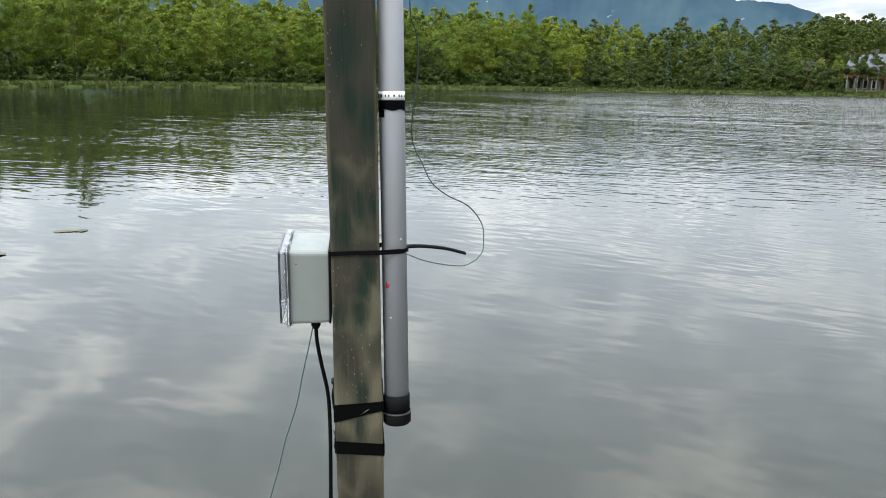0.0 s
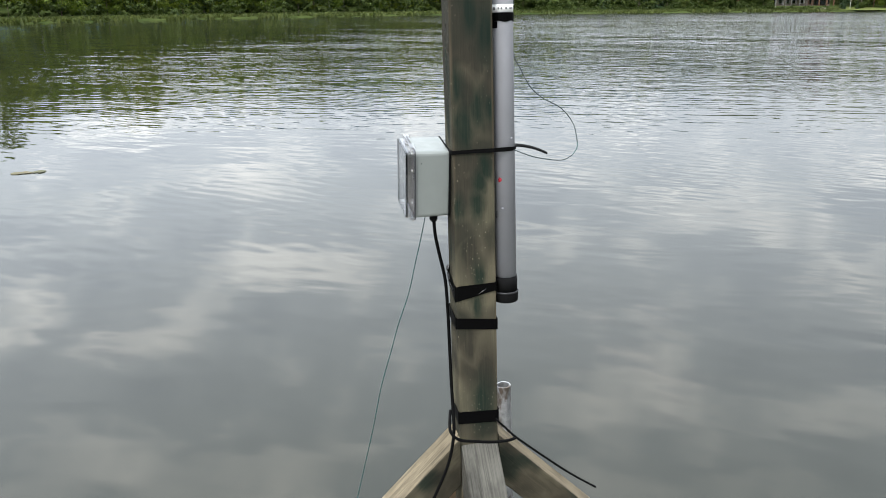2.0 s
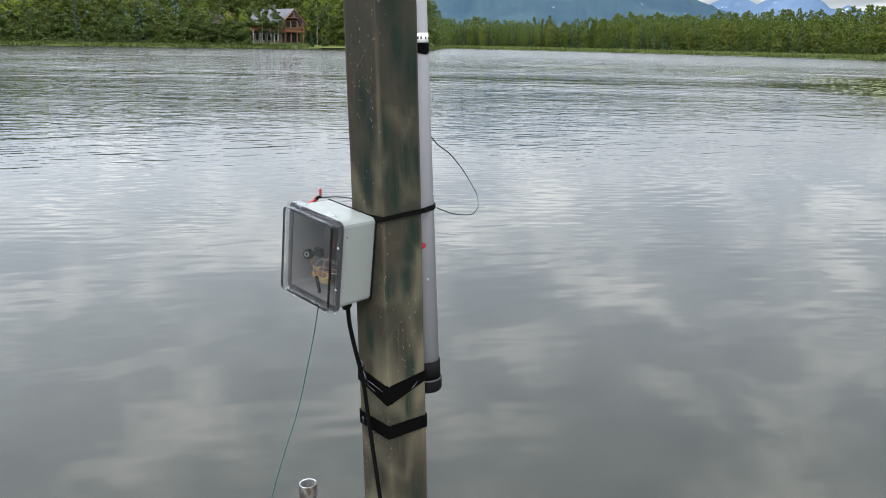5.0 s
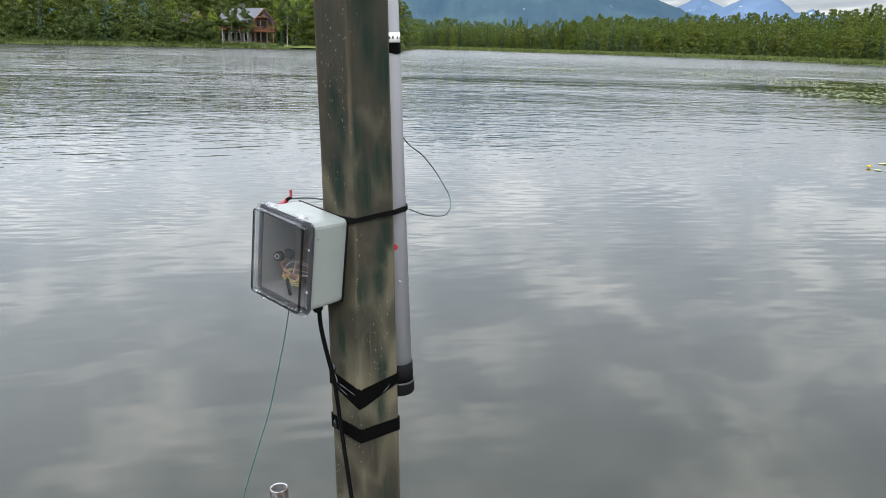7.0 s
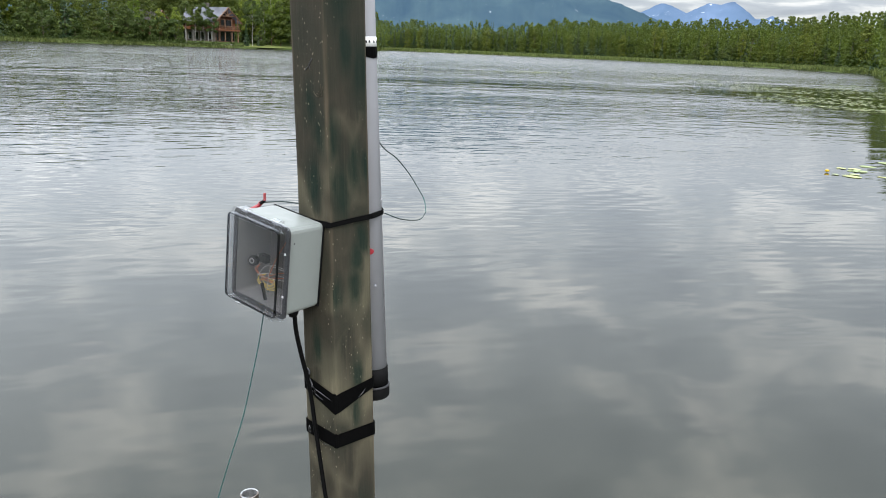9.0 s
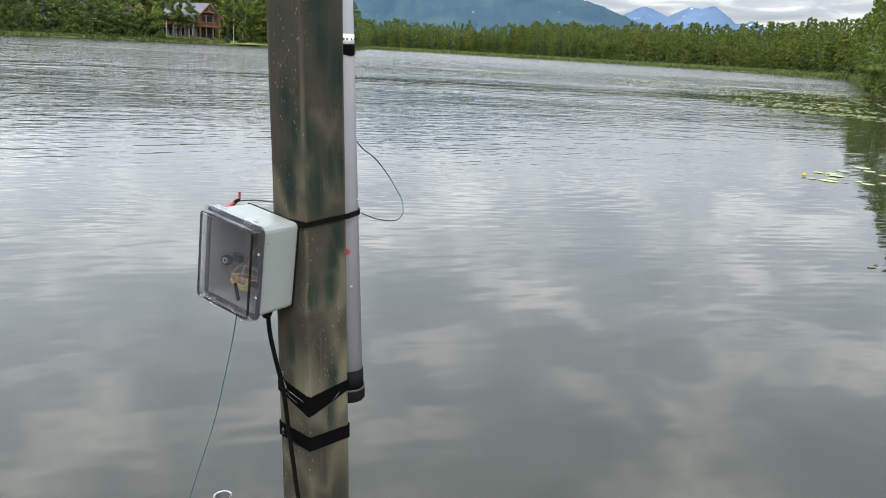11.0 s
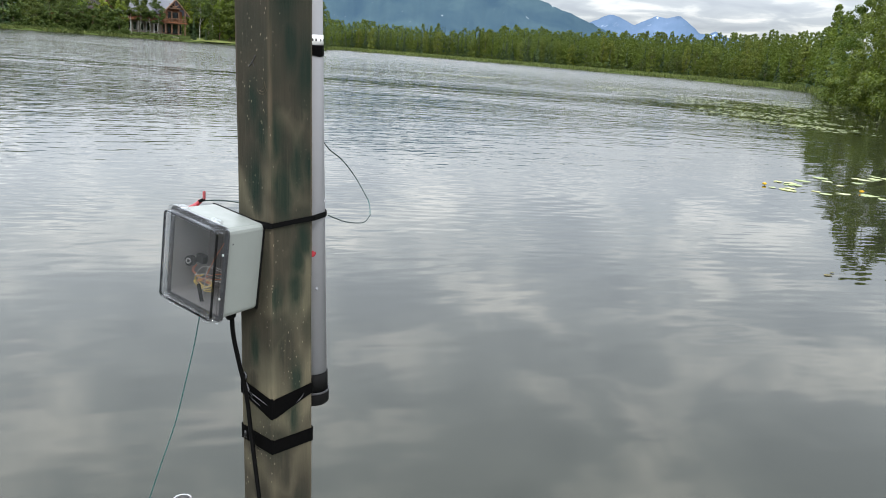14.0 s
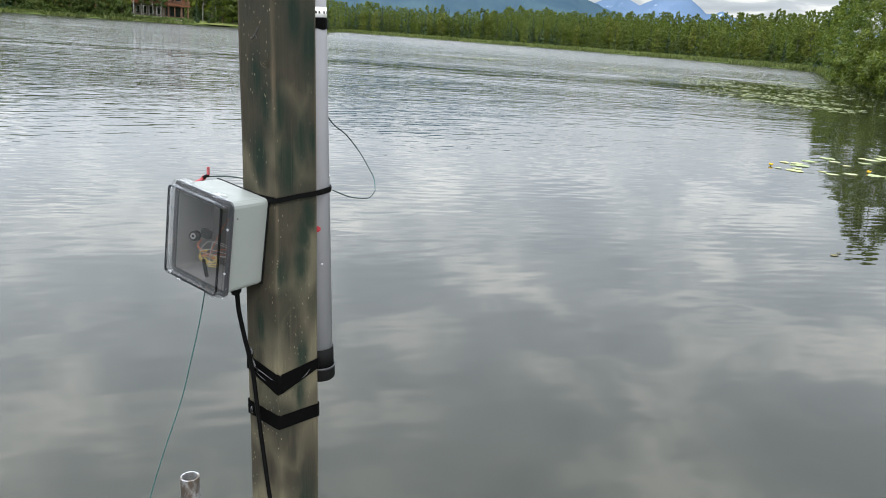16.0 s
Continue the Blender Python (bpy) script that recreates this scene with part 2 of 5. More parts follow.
def plain_plastic(name, color, rough=0.4, grime=0.2, scale=30.0, spec=0.5):
    m = Mat(name, rough, spec=spec)
    n = m.noise(m.coords(), scale, 5.0, 0.6)
    big = m.noise(m.coords((1, 1, 0.3)), 7.0, 3.0, 0.5)
    col = m.mix(grime, color, m.ramp(big, [(0.3, 0.55), (0.65, 1.0)]), "MULTIPLY")
    col = m.mix(0.12, col, m.ramp(n, [(0.35, 0.6), (0.6, 1.0)]), "MULTIPLY")
    m.color(col)
    m.rough(m.ramp(n, [(0.2, max(0.05, rough - 0.1)), (0.8, min(1, rough + 0.15))]))
    m.bump(n, 0.0004)
    return m.m


def foliage(name, dark, light, through_it=0.35, spec=0.2):
    m = Mat(name, 0.6, spec=spec)
    r = m.island()
    col = m.ramp(r, [(0.0, dark), (0.55, tuple((a + b) / 2 for a, b in zip(dark, light))), (1.0, light)])
    tint = m.ramp(m.random(), [(0.0, (0.72, 0.80, 0.62)), (0.5, (1.0, 1.0, 1.0)), (1.0, (1.22, 1.10, 0.86))])
    col = m.mix(1.0, col, tint, "MULTIPLY")
    m.color(col)
    tr = m.t.nodes.new("ShaderNodeBsdfTranslucent")
    m.link(m.mix(1.0, col, (1.15, 1.25, 0.6), "MULTIPLY"), tr.inputs["Color"])
    ms = m.t.nodes.new("ShaderNodeMixShader")
    ms.inputs[0].default_value = through_it
    m.link(m.b.outputs[0], ms.inputs[1])
    m.link(tr.outputs[0], ms.inputs[2])
    m.link(ms.outputs[0], m.out.inputs["Surface"])
    return m.m


def bark(name, pale, dark, cover):
    m = Mat(name, 0.85, spec=0.2)
    n = m.noise(m.coords((3, 3, 1.2)), 2.0, 5.0, 0.65)
    m.color(m.ramp(n, [(cover, dark), (cover + 0.12, pale)]))
    m.bump(n, 0.02)
    return m.m


M_POST = camo_wood("camouflaged_post_wood", 0.0, (0.098, 0.086, 0.057), edge=True)
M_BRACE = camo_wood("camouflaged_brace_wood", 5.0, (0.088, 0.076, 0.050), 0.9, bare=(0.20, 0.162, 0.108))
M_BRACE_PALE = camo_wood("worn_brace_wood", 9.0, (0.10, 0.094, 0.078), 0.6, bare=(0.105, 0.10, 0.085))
M_BRACE_WARM = camo_wood("orange_brace_wood", 13.0, (0.24, 0.14, 0.07), 0.4)
M_BOX = plain_plastic("grey_enclosure_plastic", (0.168, 0.182, 0.171), 0.38, 0.10)
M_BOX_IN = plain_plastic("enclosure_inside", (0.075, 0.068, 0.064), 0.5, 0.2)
# the shell's grey darkened, so the colour carries the shade inside the box
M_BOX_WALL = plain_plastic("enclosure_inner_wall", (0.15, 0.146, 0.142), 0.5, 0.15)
M_PVC = plain_plastic("grey_white_pvc", (0.218, 0.218, 0.230), 0.7, 0.14, 18.0, 0.08)
M_RUBBER = plain_plastic("black_rubber", (0.006, 0.006, 0.006), 0.7, 0.2, 80.0, 0.04)
M_TAPE = plain_plastic("black_vinyl_tape", (0.002, 0.002, 0.002), 0.42, 0.2, 45.0, 0.02)
M_SHINY = plain_plastic("shiny_tape_fold", (0.006, 0.006, 0.006), 0.16, 0.2, 45.0, 0.5)
M_CABLE = plain_plastic("black_cable_jacket", (0.003, 0.003, 0.003), 0.5, 0.2, 60.0, 0.035)
M_GASKET = plain_plastic("dark_gasket", (0.022, 0.022, 0.025), 0.5, 0.2)
M_LABEL = plain_plastic("white_label", (0.78, 0.78, 0.76), 0.5, 0.15)
M_INK = plain_plastic("dark_ink", (0.03, 0.03, 0.03), 0.6, 0.1)
M_RED = plain_plastic("red_paint", (0.24, 0.008, 0.016), 0.45, 0.2)
M_TAG = plain_plastic("pinkish_red_tag", (0.30, 0.06, 0.065), 0.5, 0.2)
M_WIRE_DARK = plain_plastic("dark_green_wire", (0.007, 0.020, 0.019), 0.45, 0.2)
M_WIRE_TEAL = plain_plastic("teal_wire", (0.009, 0.052, 0.049), 0.45, 0.2)
M_WIRE_YELLOW = plain_plastic("yellow_wire", (0.46, 0.33, 0.06), 0.45, 0.2)
M_WIRE_BROWN = plain_plastic("brown_wire", (0.30, 0.085, 0.035), 0.45, 0.2)
M_WIRE_WHITE = plain_plastic("pale_wire", (0.30, 0.30, 0.28), 0.45, 0.2)
M_BLUE = plain_plastic("blue_circuit_board", (0.03, 0.09, 0.22), 0.4, 0.2)
M_STEEL = Mat("screw_steel", 0.3, 1.0).color((0.6, 0.6, 0.6)).m


def galvanised():
    m = Mat("galvanised_pipe_steel", 0.45, 0.75)
    n = m.noise(m.coords(), 40.0, 5.0, 0.7)
    rust = m.noise(m.coords((1, 1, 0.5)), 22.0, 4.0, 0.6)
    col = m.ramp(n, [(0.3, (0.20, 0.205, 0.21)), (0.7, (0.40, 0.40, 0.40))])
    m.color(m.mix(m.ramp(rust, [(0.48, 0.0), (0.58, 0.85)]), col, (0.085, 0.058, 0.038)))
    m.bump(n, 0.0008)
    return m.m


M_GALV = galvanised()


def clear_plastic(name, tone):
    m = Mat(name, 0.04)
    tr = m.t.nodes.new("ShaderNodeBsdfTransparent")
    tr.inputs["Color"].default_value = (*tone, 1)
    gl = m.t.nodes.new("ShaderNodeBsdfGlossy")
    gl.inputs["Roughness"].default_value = 0.02
    lw = m.t.nodes.new("ShaderNodeLayerWeight")
    gloss = m.math("ADD", m.math("MULTIPLY", m.math("POWER", lw.outputs["Facing"], 3.0), 0.6), 0.032)
    ms = m.t.nodes.new("ShaderNodeMixShader")
    m.link(gloss, ms.inputs[0])
    m.link(tr.outputs[0], ms.inputs[1])
    m.link(gl.outputs[0], ms.inputs[2])
    m.link(ms.outputs[0], m.out.inputs["Surface"])
    return m.m


M_CLEAR = clear_plastic("clear_polycarbonate", (0.93, 0.93, 0.935))
M_CLEAR_EDGE = clear_plastic("clear_polycarbonate_rim", (0.34, 0.35, 0.37))


def deck_wood():
    m = Mat("weathered_pale_deck_wood", 0.8, spec=0.2)
    g = m.noise(m.coords((30, 2, 30)), 3.0, 5.0, 0.6)
    col = m.ramp(g, [(0.3, (0.22, 0.21, 0.19)), (0.7, (0.40, 0.39, 0.36))])
    m.color(m.mix(0.3, col, m.ramp(m.random(), [(0, 0.6), (1, 1.0)]), "MULTIPLY"))
    m.bump(g, 0.002)
    return m.m


M_DECK = deck_wood()
M_FLOAT = plain_plastic("white_float_plastic", (0.20, 0.20, 0.19), 0.5, 0.3)


def lake_water():
    m = Mat("lake_water", 0.03)
    m.b.inputs["IOR"].default_value = 1.333
    turn = m.coords((1.0, 1.0, 1.0))
    murk = m.noise(turn, 0.08, 3.0, 0.5)
    m.color(m.ramp(murk, [(0.3, WATER_DARK), (0.7, WATER_LIGHT)]))
    # the breeze: calm in the lee of the dock, ruffled in patches farther out
    far = m.t.nodes.new("ShaderNodeVectorMath")
    far.operation = "LENGTH"
    m.link(m.tc.outputs["Object"], far.inputs[0])
    open_water = m.ramp(m.math("DIVIDE", far.outputs["Value"], 40.0, True), [(0.07, 0.18), (0.32, 0.58), (1.0, 1.3)])
    wind = m.ramp(m.noise(m.coords((0.030, 0.055, 1)), 1.0, 3.0, 0.5), [(0.32, 0.45), (0.66, 1.0)])
    wind = m.math("MULTIPLY", wind, open_water)
    # the woods on the -x side keep the breeze off
    sp = m.t.nodes.new("ShaderNodeSeparateXYZ")
    m.link(m.tc.outputs["Object"], sp.inputs[0])
    lee = m.ramp(m.math("ADD", m.math("DIVIDE", sp.outputs["X"], 100.0), 0.3, True), [(0.12, 0.90), (0.32, 1.2), (0.55, 2.3), (0.85, 2.9)])
    shelter = m.math("DIVIDE", m.math("SUBTRACT", sp.outputs["Y"], m.math("MULTIPLY", sp.outputs["X"], 0.9)), 100.0, True)
    wind = m.math("MULTIPLY", m.math("MULTIPLY", wind, lee), m.ramp(shelter, [(0.36, 1.0), (0.66, 0.42)]))
    # and the trees of the near bank shade the cove with the lilies
    cove = m.math("DIVIDE", m.math("ADD", m.math("SUBTRACT", sp.outputs["Y"], m.math("MULTIPLY", sp.outputs["X"], 0.30)), 6.0), 10.0, True)
    wind = m.math("MULTIPLY", wind, m.ramp(cove, [(0.20, 0.28), (0.85, 1.0)]))
    # floating leaves hold the water still
    pad = m.t.nodes.new("ShaderNodeVectorMath")
    pad.operation = "DISTANCE"
    m.link(m.coords((0.032, 0.085, 0), turned=-31), pad.inputs[0])
    mid = Matrix.Rotation(radians(-31), 3, "Z") @ Vector((58.0, 16.0, 0))
    pad.inputs[1].default_value = (mid.x * 0.032, mid.y * 0.085, 0)
    wind = m.math("MULTIPLY", wind, m.ramp(pad.outputs["Value"], [(0.55, 0.16), (1.0, 1.0)]))
    # ripples too fine to see one by one blur what the far water mirrors
    fine_far = m.ramp(m.math("DIVIDE", far.outputs["Value"], 250.0, True), [(0.10, 0.0), (0.60, 1.0)])
    m.rough(m.math("ADD", m.math("MULTIPLY", m.math("MULTIPLY", fine_far, m.math("SUBTRACT", lee, 0.70)), 0.075), 0.012))
    wind = m.math("MULTIPLY", wind, m.math("ADD", m.math("MULTIPLY", m.math("MULTIPLY", fine_far, m.math("SUBTRACT", lee, 0.9)), 0.7), 1.0))
    swell = m.noise(m.coords((0.55, 0.85, 1), turned=28), 1.0, 1.5, 0.45, 0.5)
    wave = m.noise(m.coords((0.9, 2.0, 1), loc=(3, 7, 0), turned=28), 1.0, 2.0, 0.45, 0.5)
    rip = m.noise(m.coords((2.8, 6.0, 1), loc=(9, 2, 0), turned=32), 1.0, 2.0, 0.5, 0.3)
    h = m.math("ADD", m.math("MULTIPLY", swell, RIPPLE[0]), m.math("MULTIPLY", m.math("MULTIPLY", wave, RIPPLE[1]), wind))
    h = m.math("ADD", h, m.math("MULTIPLY", m.math("MULTIPLY", rip, RIPPLE[2]), wind))
    for heading, length, high in ((44.0, 0.21, TRAINS[0]), (16.0, 0.34, TRAINS[1])):
        mp = m.t.nodes.new("ShaderNodeMapping")
        mp.inputs["Rotation"].default_value = (0, 0, radians(heading))
        m.link(m.tc.outputs["Object"], mp.inputs["Vector"])
        wv = m.t.nodes.new("ShaderNodeTexWave")
        wv.bands_direction = "Y"
        for k, v in (("Scale", 0.314 / length), ("Distortion", 3.2), ("Detail", 2.5), ("Detail Scale", 0.9), ("Detail Roughness", 0.5)):
            wv.inputs[k].default_value = v
        m.link(mp.outputs[0], wv.inputs["Vector"])
        patch = m.ramp(m.noise(m.coords((0.16, 0.22, 1), loc=(heading, 4, 0)), 1.0, 2.0), [(0.36, 0.12), (0.60, 1.0)])
        train = m.math("MULTIPLY", m.math("MULTIPLY", wv.outputs["Fac"], high), m.math("MULTIPLY", patch, m.math("MINIMUM", wind, 1.0)))
        h = m.math("ADD", h, train)
    # longer ripples and cat's-paws that show on the open water, the longer the farther out
    for size, high, r0, r1, r2, seed in CATS_PAWS:
        n = m.noise(m.coords((0.65 / size, 1.0 / size, 1), loc=(seed, seed * 0.7, 0), turned=44), 1.0, 3.0, 0.6, 0.4)
        reach = m.ramp(m.math("DIVIDE", far.outputs["Value"], 400.0, True), [(r0 / 400, 0.0), (r1 / 400, 1.0), (r2 / 400, 1.0), (min(1.0, 2.2 * r2 / 400), 0.25)])
        gust = m.ramp(m.noise(m.coords((0.35 / size / 6, 1.0 / size / 9, 1), loc=(seed, 9, 0), turned=44), 1.0, 2.0), [(0.38, 0.15), (0.62, 1.0)])
        h = m.math("ADD", h, m.math("MULTIPLY", m.math("MULTIPLY", n, high), m.math("MULTIPLY", m.math("MULTIPLY", reach, gust), m.math("MINIMUM", wind, 1.6))))
    m.bump(h, 1.0)
    return m.m


M_WATER = lake_water()


def land():
    m = Mat("grassy_ground", 0.95, spec=0.0)
    a = m.noise(m.coords(), 0.25, 5.0, 0.6)
    b = m.noise(m.coords(), 3.0, 4.0, 0.6)
    col = m.ramp(a, [(0.3, (0.028, 0.044, 0.014)), (0.7, (0.070, 0.086, 0.027))])
    m.color(m.mix(0.5, col, m.ramp(b, [(0.3, 0.45), (0.7, 1.0)]), "MULTIPLY"))
    m.bump(b, 0.08)
    return m.m


M_LAND = land()
M_LAWN = Mat("mown_lawn", 0.95, spec=0.0)
M_LAWN.color(M_LAWN.ramp(M_LAWN.noise(M_LAWN.coords(), 0.8, 5.0), [(0.3, (0.075, 0.096, 0.030)), (0.7, (0.130, 0.140, 0.048))]))
M_LAWN = M_LAWN.m
M_LEAF = foliage("birch_leaves", (0.086, 0.128, 0.018), (0.172, 0.212, 0.036), 0.40)
M_LEAF_B = foliage("alder_leaves", (0.024, 0.041, 0.009), (0.074, 0.102, 0.020), 0.26)
M_LEAF_FAR = foliage("distant_birch_leaves", (0.058, 0.083, 0.015), (0.146, 0.170, 0.032), 0.38)
M_LEAF_BANK = foliage("bank_leaves", (0.048, 0.076, 0.014), (0.108, 0.140, 0.028), 0.36)
M_NEEDLE = foliage("spruce_needles", (0.012, 0.028, 0.012), (0.045, 0.072, 0.026), 0.15)
M_SEDGE = foliage("sedge_blades", (0.045, 0.064, 0.018), (0.125, 0.145, 0.046), 0.3)
M_BIRCH = bark("white_birch_bark", (0.36, 0.35, 0.31), (0.07, 0.06, 0.05), 0.40)
M_BARK = bark("grey_brown_bark", (0.20, 0.16, 0.12), (0.07, 0.055, 0.045), 0.45)
M_PAD = foliage("lily_pad", (0.13, 0.16, 0.065), (0.27, 0.30, 0.15), 0.1, 0.4)
M_PAD_FAR = foliage("yellowing_lily_pad", (0.060, 0.078, 0.022), (0.165, 0.182, 0.066), 0.1, 0.3)
M_PAD_OLD = foliage("brown_lily_pad", (0.03, 0.035, 0.02), (0.10, 0.09, 0.05), 0.1)
M_PETAL = Mat("yellow_petal", 0.5).color((0.55, 0.35, 0.015)).m


def logs():
    m = Mat("stained_log", 0.6, spec=0.3)
    n = m.noise(m.coords((0.3, 0.3, 3)), 1.5, 4.0, 0.6)
    m.color(m.ramp(n, [(0.3, (0.085, 0.030, 0.013)), (0.7, (0.175, 0.064, 0.025))]))
    m.bump(n, 0.02)
    return m.m


M_LOG = logs()
M_TRUSS = plain_plastic("pale_log_truss", (0.115, 0.055, 0.027), 0.6, 0.25, 3.0)
M_STONE = plain_plastic("brown_grey_stone", (0.150, 0.122, 0.098), 0.8, 0.35, 3.0)
M_ROOF = plain_plastic("grey_metal_roof", (0.185, 0.19, 0.22), 0.65, 0.2, 2.0, 0.2)
M_ROOF_DARK = plain_plastic("dark_shingle_roof", (0.085, 0.075, 0.072), 0.85, 0.2, 2.0, 0.1)
M_WHITE = plain_plastic("white_painted_board", (0.30, 0.29, 0.275), 0.6, 0.25, 2.0)
M_PANE = Mat("dark_window_pane", 0.05).color((0.012, 0.014, 0.016)).m


def rock(name, low, high, snow, haze_glow):
    """The backdrop of far mountains with late snow in the gullies; blue haze is painted into base colours and emission.
    """
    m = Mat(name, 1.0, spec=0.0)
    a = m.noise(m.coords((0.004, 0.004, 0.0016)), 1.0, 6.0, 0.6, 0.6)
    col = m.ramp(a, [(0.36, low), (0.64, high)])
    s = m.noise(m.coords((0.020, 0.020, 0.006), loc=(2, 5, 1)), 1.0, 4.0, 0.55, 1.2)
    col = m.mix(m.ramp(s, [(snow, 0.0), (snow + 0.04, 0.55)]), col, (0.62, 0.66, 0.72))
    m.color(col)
    # faint blue emission paints the haze over the slopes
    m.b.inputs["Emission Color"].default_value = (*haze_glow, 1)
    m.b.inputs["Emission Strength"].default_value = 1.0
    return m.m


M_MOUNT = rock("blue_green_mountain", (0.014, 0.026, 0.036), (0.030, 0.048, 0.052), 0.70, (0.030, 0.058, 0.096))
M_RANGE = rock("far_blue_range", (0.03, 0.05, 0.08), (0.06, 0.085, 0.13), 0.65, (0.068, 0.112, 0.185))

# ---- mesh helpers ----


def part(name, bm, material, parent=None, label="", smooth=False):
    """Link a bmesh as one mesh object, under a thing or a part."""
    me = bpy.data.meshes.new(name)
    bm.normal_update()
    bm.to_mesh(me)
    bm.free()
    return solid(name, me, material, parent, label, smooth)


def solid(name, me, material, parent=None, label="", smooth=False):
    me.materials.append(material)
    if smooth:
        for p in me.polygons:
            p.use_smooth = True
    ob = new(name, me)
    if parent is not None:
        ob.parent = parent
    if label:
        ob["label"] = label
    return ob


def thing(name, m, label, category, group="", kind=""):
    ob = new(name)
    ob.empty_display_size = 0.1
    ob.matrix_world = m
    return tagged(ob, label, category, group, kind)


def block(size, at=(0, 0, 0), bevel=0.0, seg=2, turn=None):
    """A box of that size round at, with rounded edges."""
    bm = bmesh.new()
    bmesh.ops.create_cube(bm, size=1.0)
    bmesh.ops.scale(bm, vec=size, verts=bm.verts)
    if bevel:
        bmesh.ops.bevel(bm, geom=bm.edges[:], offset=bevel, segments=seg, affect="EDGES", profile=0.6)
    if turn is not None:
        bmesh.ops.transform(bm, matrix=turn, verts=bm.verts)
    bmesh.ops.translate(bm, vec=at, verts=bm.verts)
    return bm


def join(*bms):
    out = bmesh.new()
    for b in bms:
        me = bpy.data.meshes.new("tmp")
        b.to_mesh(me)
        b.free()
        out.from_mesh(me)
        bpy.data.meshes.remove(me)
    return out


def spline(points, n):
    """n + 1 points on a smooth curve through the points."""
    p = [Vector(q) for q in points]
    p = [p[0] * 2 - p[1], *p, p[-1] * 2 - p[-2]]
    out = []
    spans = len(p) - 3
    for i in range(n + 1):
        u = i / n * spans
        k = min(int(u), spans - 1)
        f = u - k
        a, b, c, d = p[k:k + 4]
        out.append(0.5 * ((2 * b) + (c - a) * f + (2 * a - 5 * b + 4 * c - d) * f * f + (3 * b - a - 3 * c + d) * f ** 3))
    return out


def tube(points, radius, sides=8, steps=0, flat=1.0, closed=False):
    """A round rod along a curve; flat squeezes its section; radius may be a function of 0..1."""
    pts = spline(points, steps) if steps else [Vector(q) for q in points]
    bm = bmesh.new()
    rings = []
    side = None
    for i, p in enumerate(pts):
        a, b = pts[max(i - 1, 0)], pts[min(i + 1, len(pts) - 1)]
        if closed:
            a, b = pts[i - 1], pts[(i + 1) % len(pts)]
        d = (b - a).normalized()
        if side is None:
            side = d.orthogonal().normalized()
        side = (side - d * side.dot(d)).normalized()
        other = d.cross(side)
        r = radius(i / max(1, len(pts) - 1)) if callable(radius) else radius
        rings.append([bm.verts.new(p + (side * math.cos(t) * flat + other * math.sin(t)) * r) for t in [2 * math.pi * k / sides for k in range(sides)]])
    pairs = list(zip(rings, rings[1:])) + ([(rings[-1], rings[0])] if closed else [])
    for a, b in pairs:
        for k in range(sides):
            bm.faces.new((a[k], a[(k + 1) % sides], b[(k + 1) % sides], b[k]))
    if not closed:
        bm.faces.new(rings[0][::-1])
        bm.faces.new(rings[-1])
    bmesh.ops.recalc_face_normals(bm, faces=bm.faces)
    return bm


def lathe(profile, sides=28, closed=False):
    """Turn a profile of (radius, z) round the z axis."""
    bm = bmesh.new()
    rings = [[bm.verts.new((r * math.cos(2 * math.pi * k / sides), r * math.sin(2 * math.pi * k / sides), z)) for k in range(sides)] for r, z in profile]
    loops = list(zip(rings, rings[1:])) + ([(rings[-1], rings[0])] if closed else [])
    for a, b in loops:
        for k in range(sides):
            bm.faces.new((a[k], a[(k + 1) % sides], b[(k + 1) % sides], b[k]))
    bmesh.ops.recalc_face_normals(bm, faces=bm.faces)
    return bm


def band(outline, top, bottom, thick=0.0012, closed=True):
    """A strip wrapped round an outline of (x, y); top and bottom give z for each corner."""
    bm = bmesh.new()
    n = len(outline)
    cx, cy = sum(p[0] for p in outline) / n, sum(p[1] for p in outline) / n
    rows = []
    for i, (x, y) in enumerate(outline):
        l = math.hypot(x - cx, y - cy)
        ux, uy = (x - cx) / l, (y - cy) / l
        rows.append([bm.verts.new((x + ux * o, y + uy * o, z)) for o, z in ((0, top[i]), (thick, top[i]), (thick, bottom[i]), (0, bottom[i]))])
    for i in range(n if closed else n - 1):
        a, b = rows[i], rows[(i + 1) % n]
        for k in range(4):
            bm.faces.new((a[k], b[k], b[(k + 1) % 4], a[(k + 1) % 4]))
    if not closed:
        bm.faces.new(rows[0])
        bm.faces.new(rows[-1][::-1])
    bmesh.ops.recalc_face_normals(bm, faces=bm.faces)
    return bm

# ---- lake, ground, distance ----
SHORE = [(-180, 9), (-150, 14), (-120, 30), (-90, 55), (-60, 84), (-40, 103), (-23, 114), (-12.6, 128), (-2.8, 148), (6.2, 158), (20, 178),
         (35, 197), (40, 207), (45.4, 214), (47.0, 352), (56, 330), (63, 306), (69, 278), (73, 255), (79.2, 198), (80.3, 112), (82.7, 73), (84.7, 60),
         (90, 47), (100, 36), (120, 26), (150, 14), (180, 9)]


def shore(a):
    a = (a + 180) % 360 - 180
    return float(np.interp(a, [p[0] for p in SHORE], [p[1] for p in SHORE])) + 1.6 * math.sin(a * 1.9) + 0.7 * math.sin(a * 5.3 + 1)


def on_land(a, off):
    r = shore(a) + off
    return r * math.sin(radians(a)), r * math.cos(radians(a))


RISE = [(-4.0, -1.2), (-0.6, -0.15), (0.4, 0.12), (2.0, 0.30), (8.0, 0.45), (20.0, 0.9), (45.0, 2.2), (110.0, 5.0), (400.0, 12.0)]


def ground_z(off):
    return float(np.interp(off, [p[0] for p in RISE], [p[1] for p in RISE]))


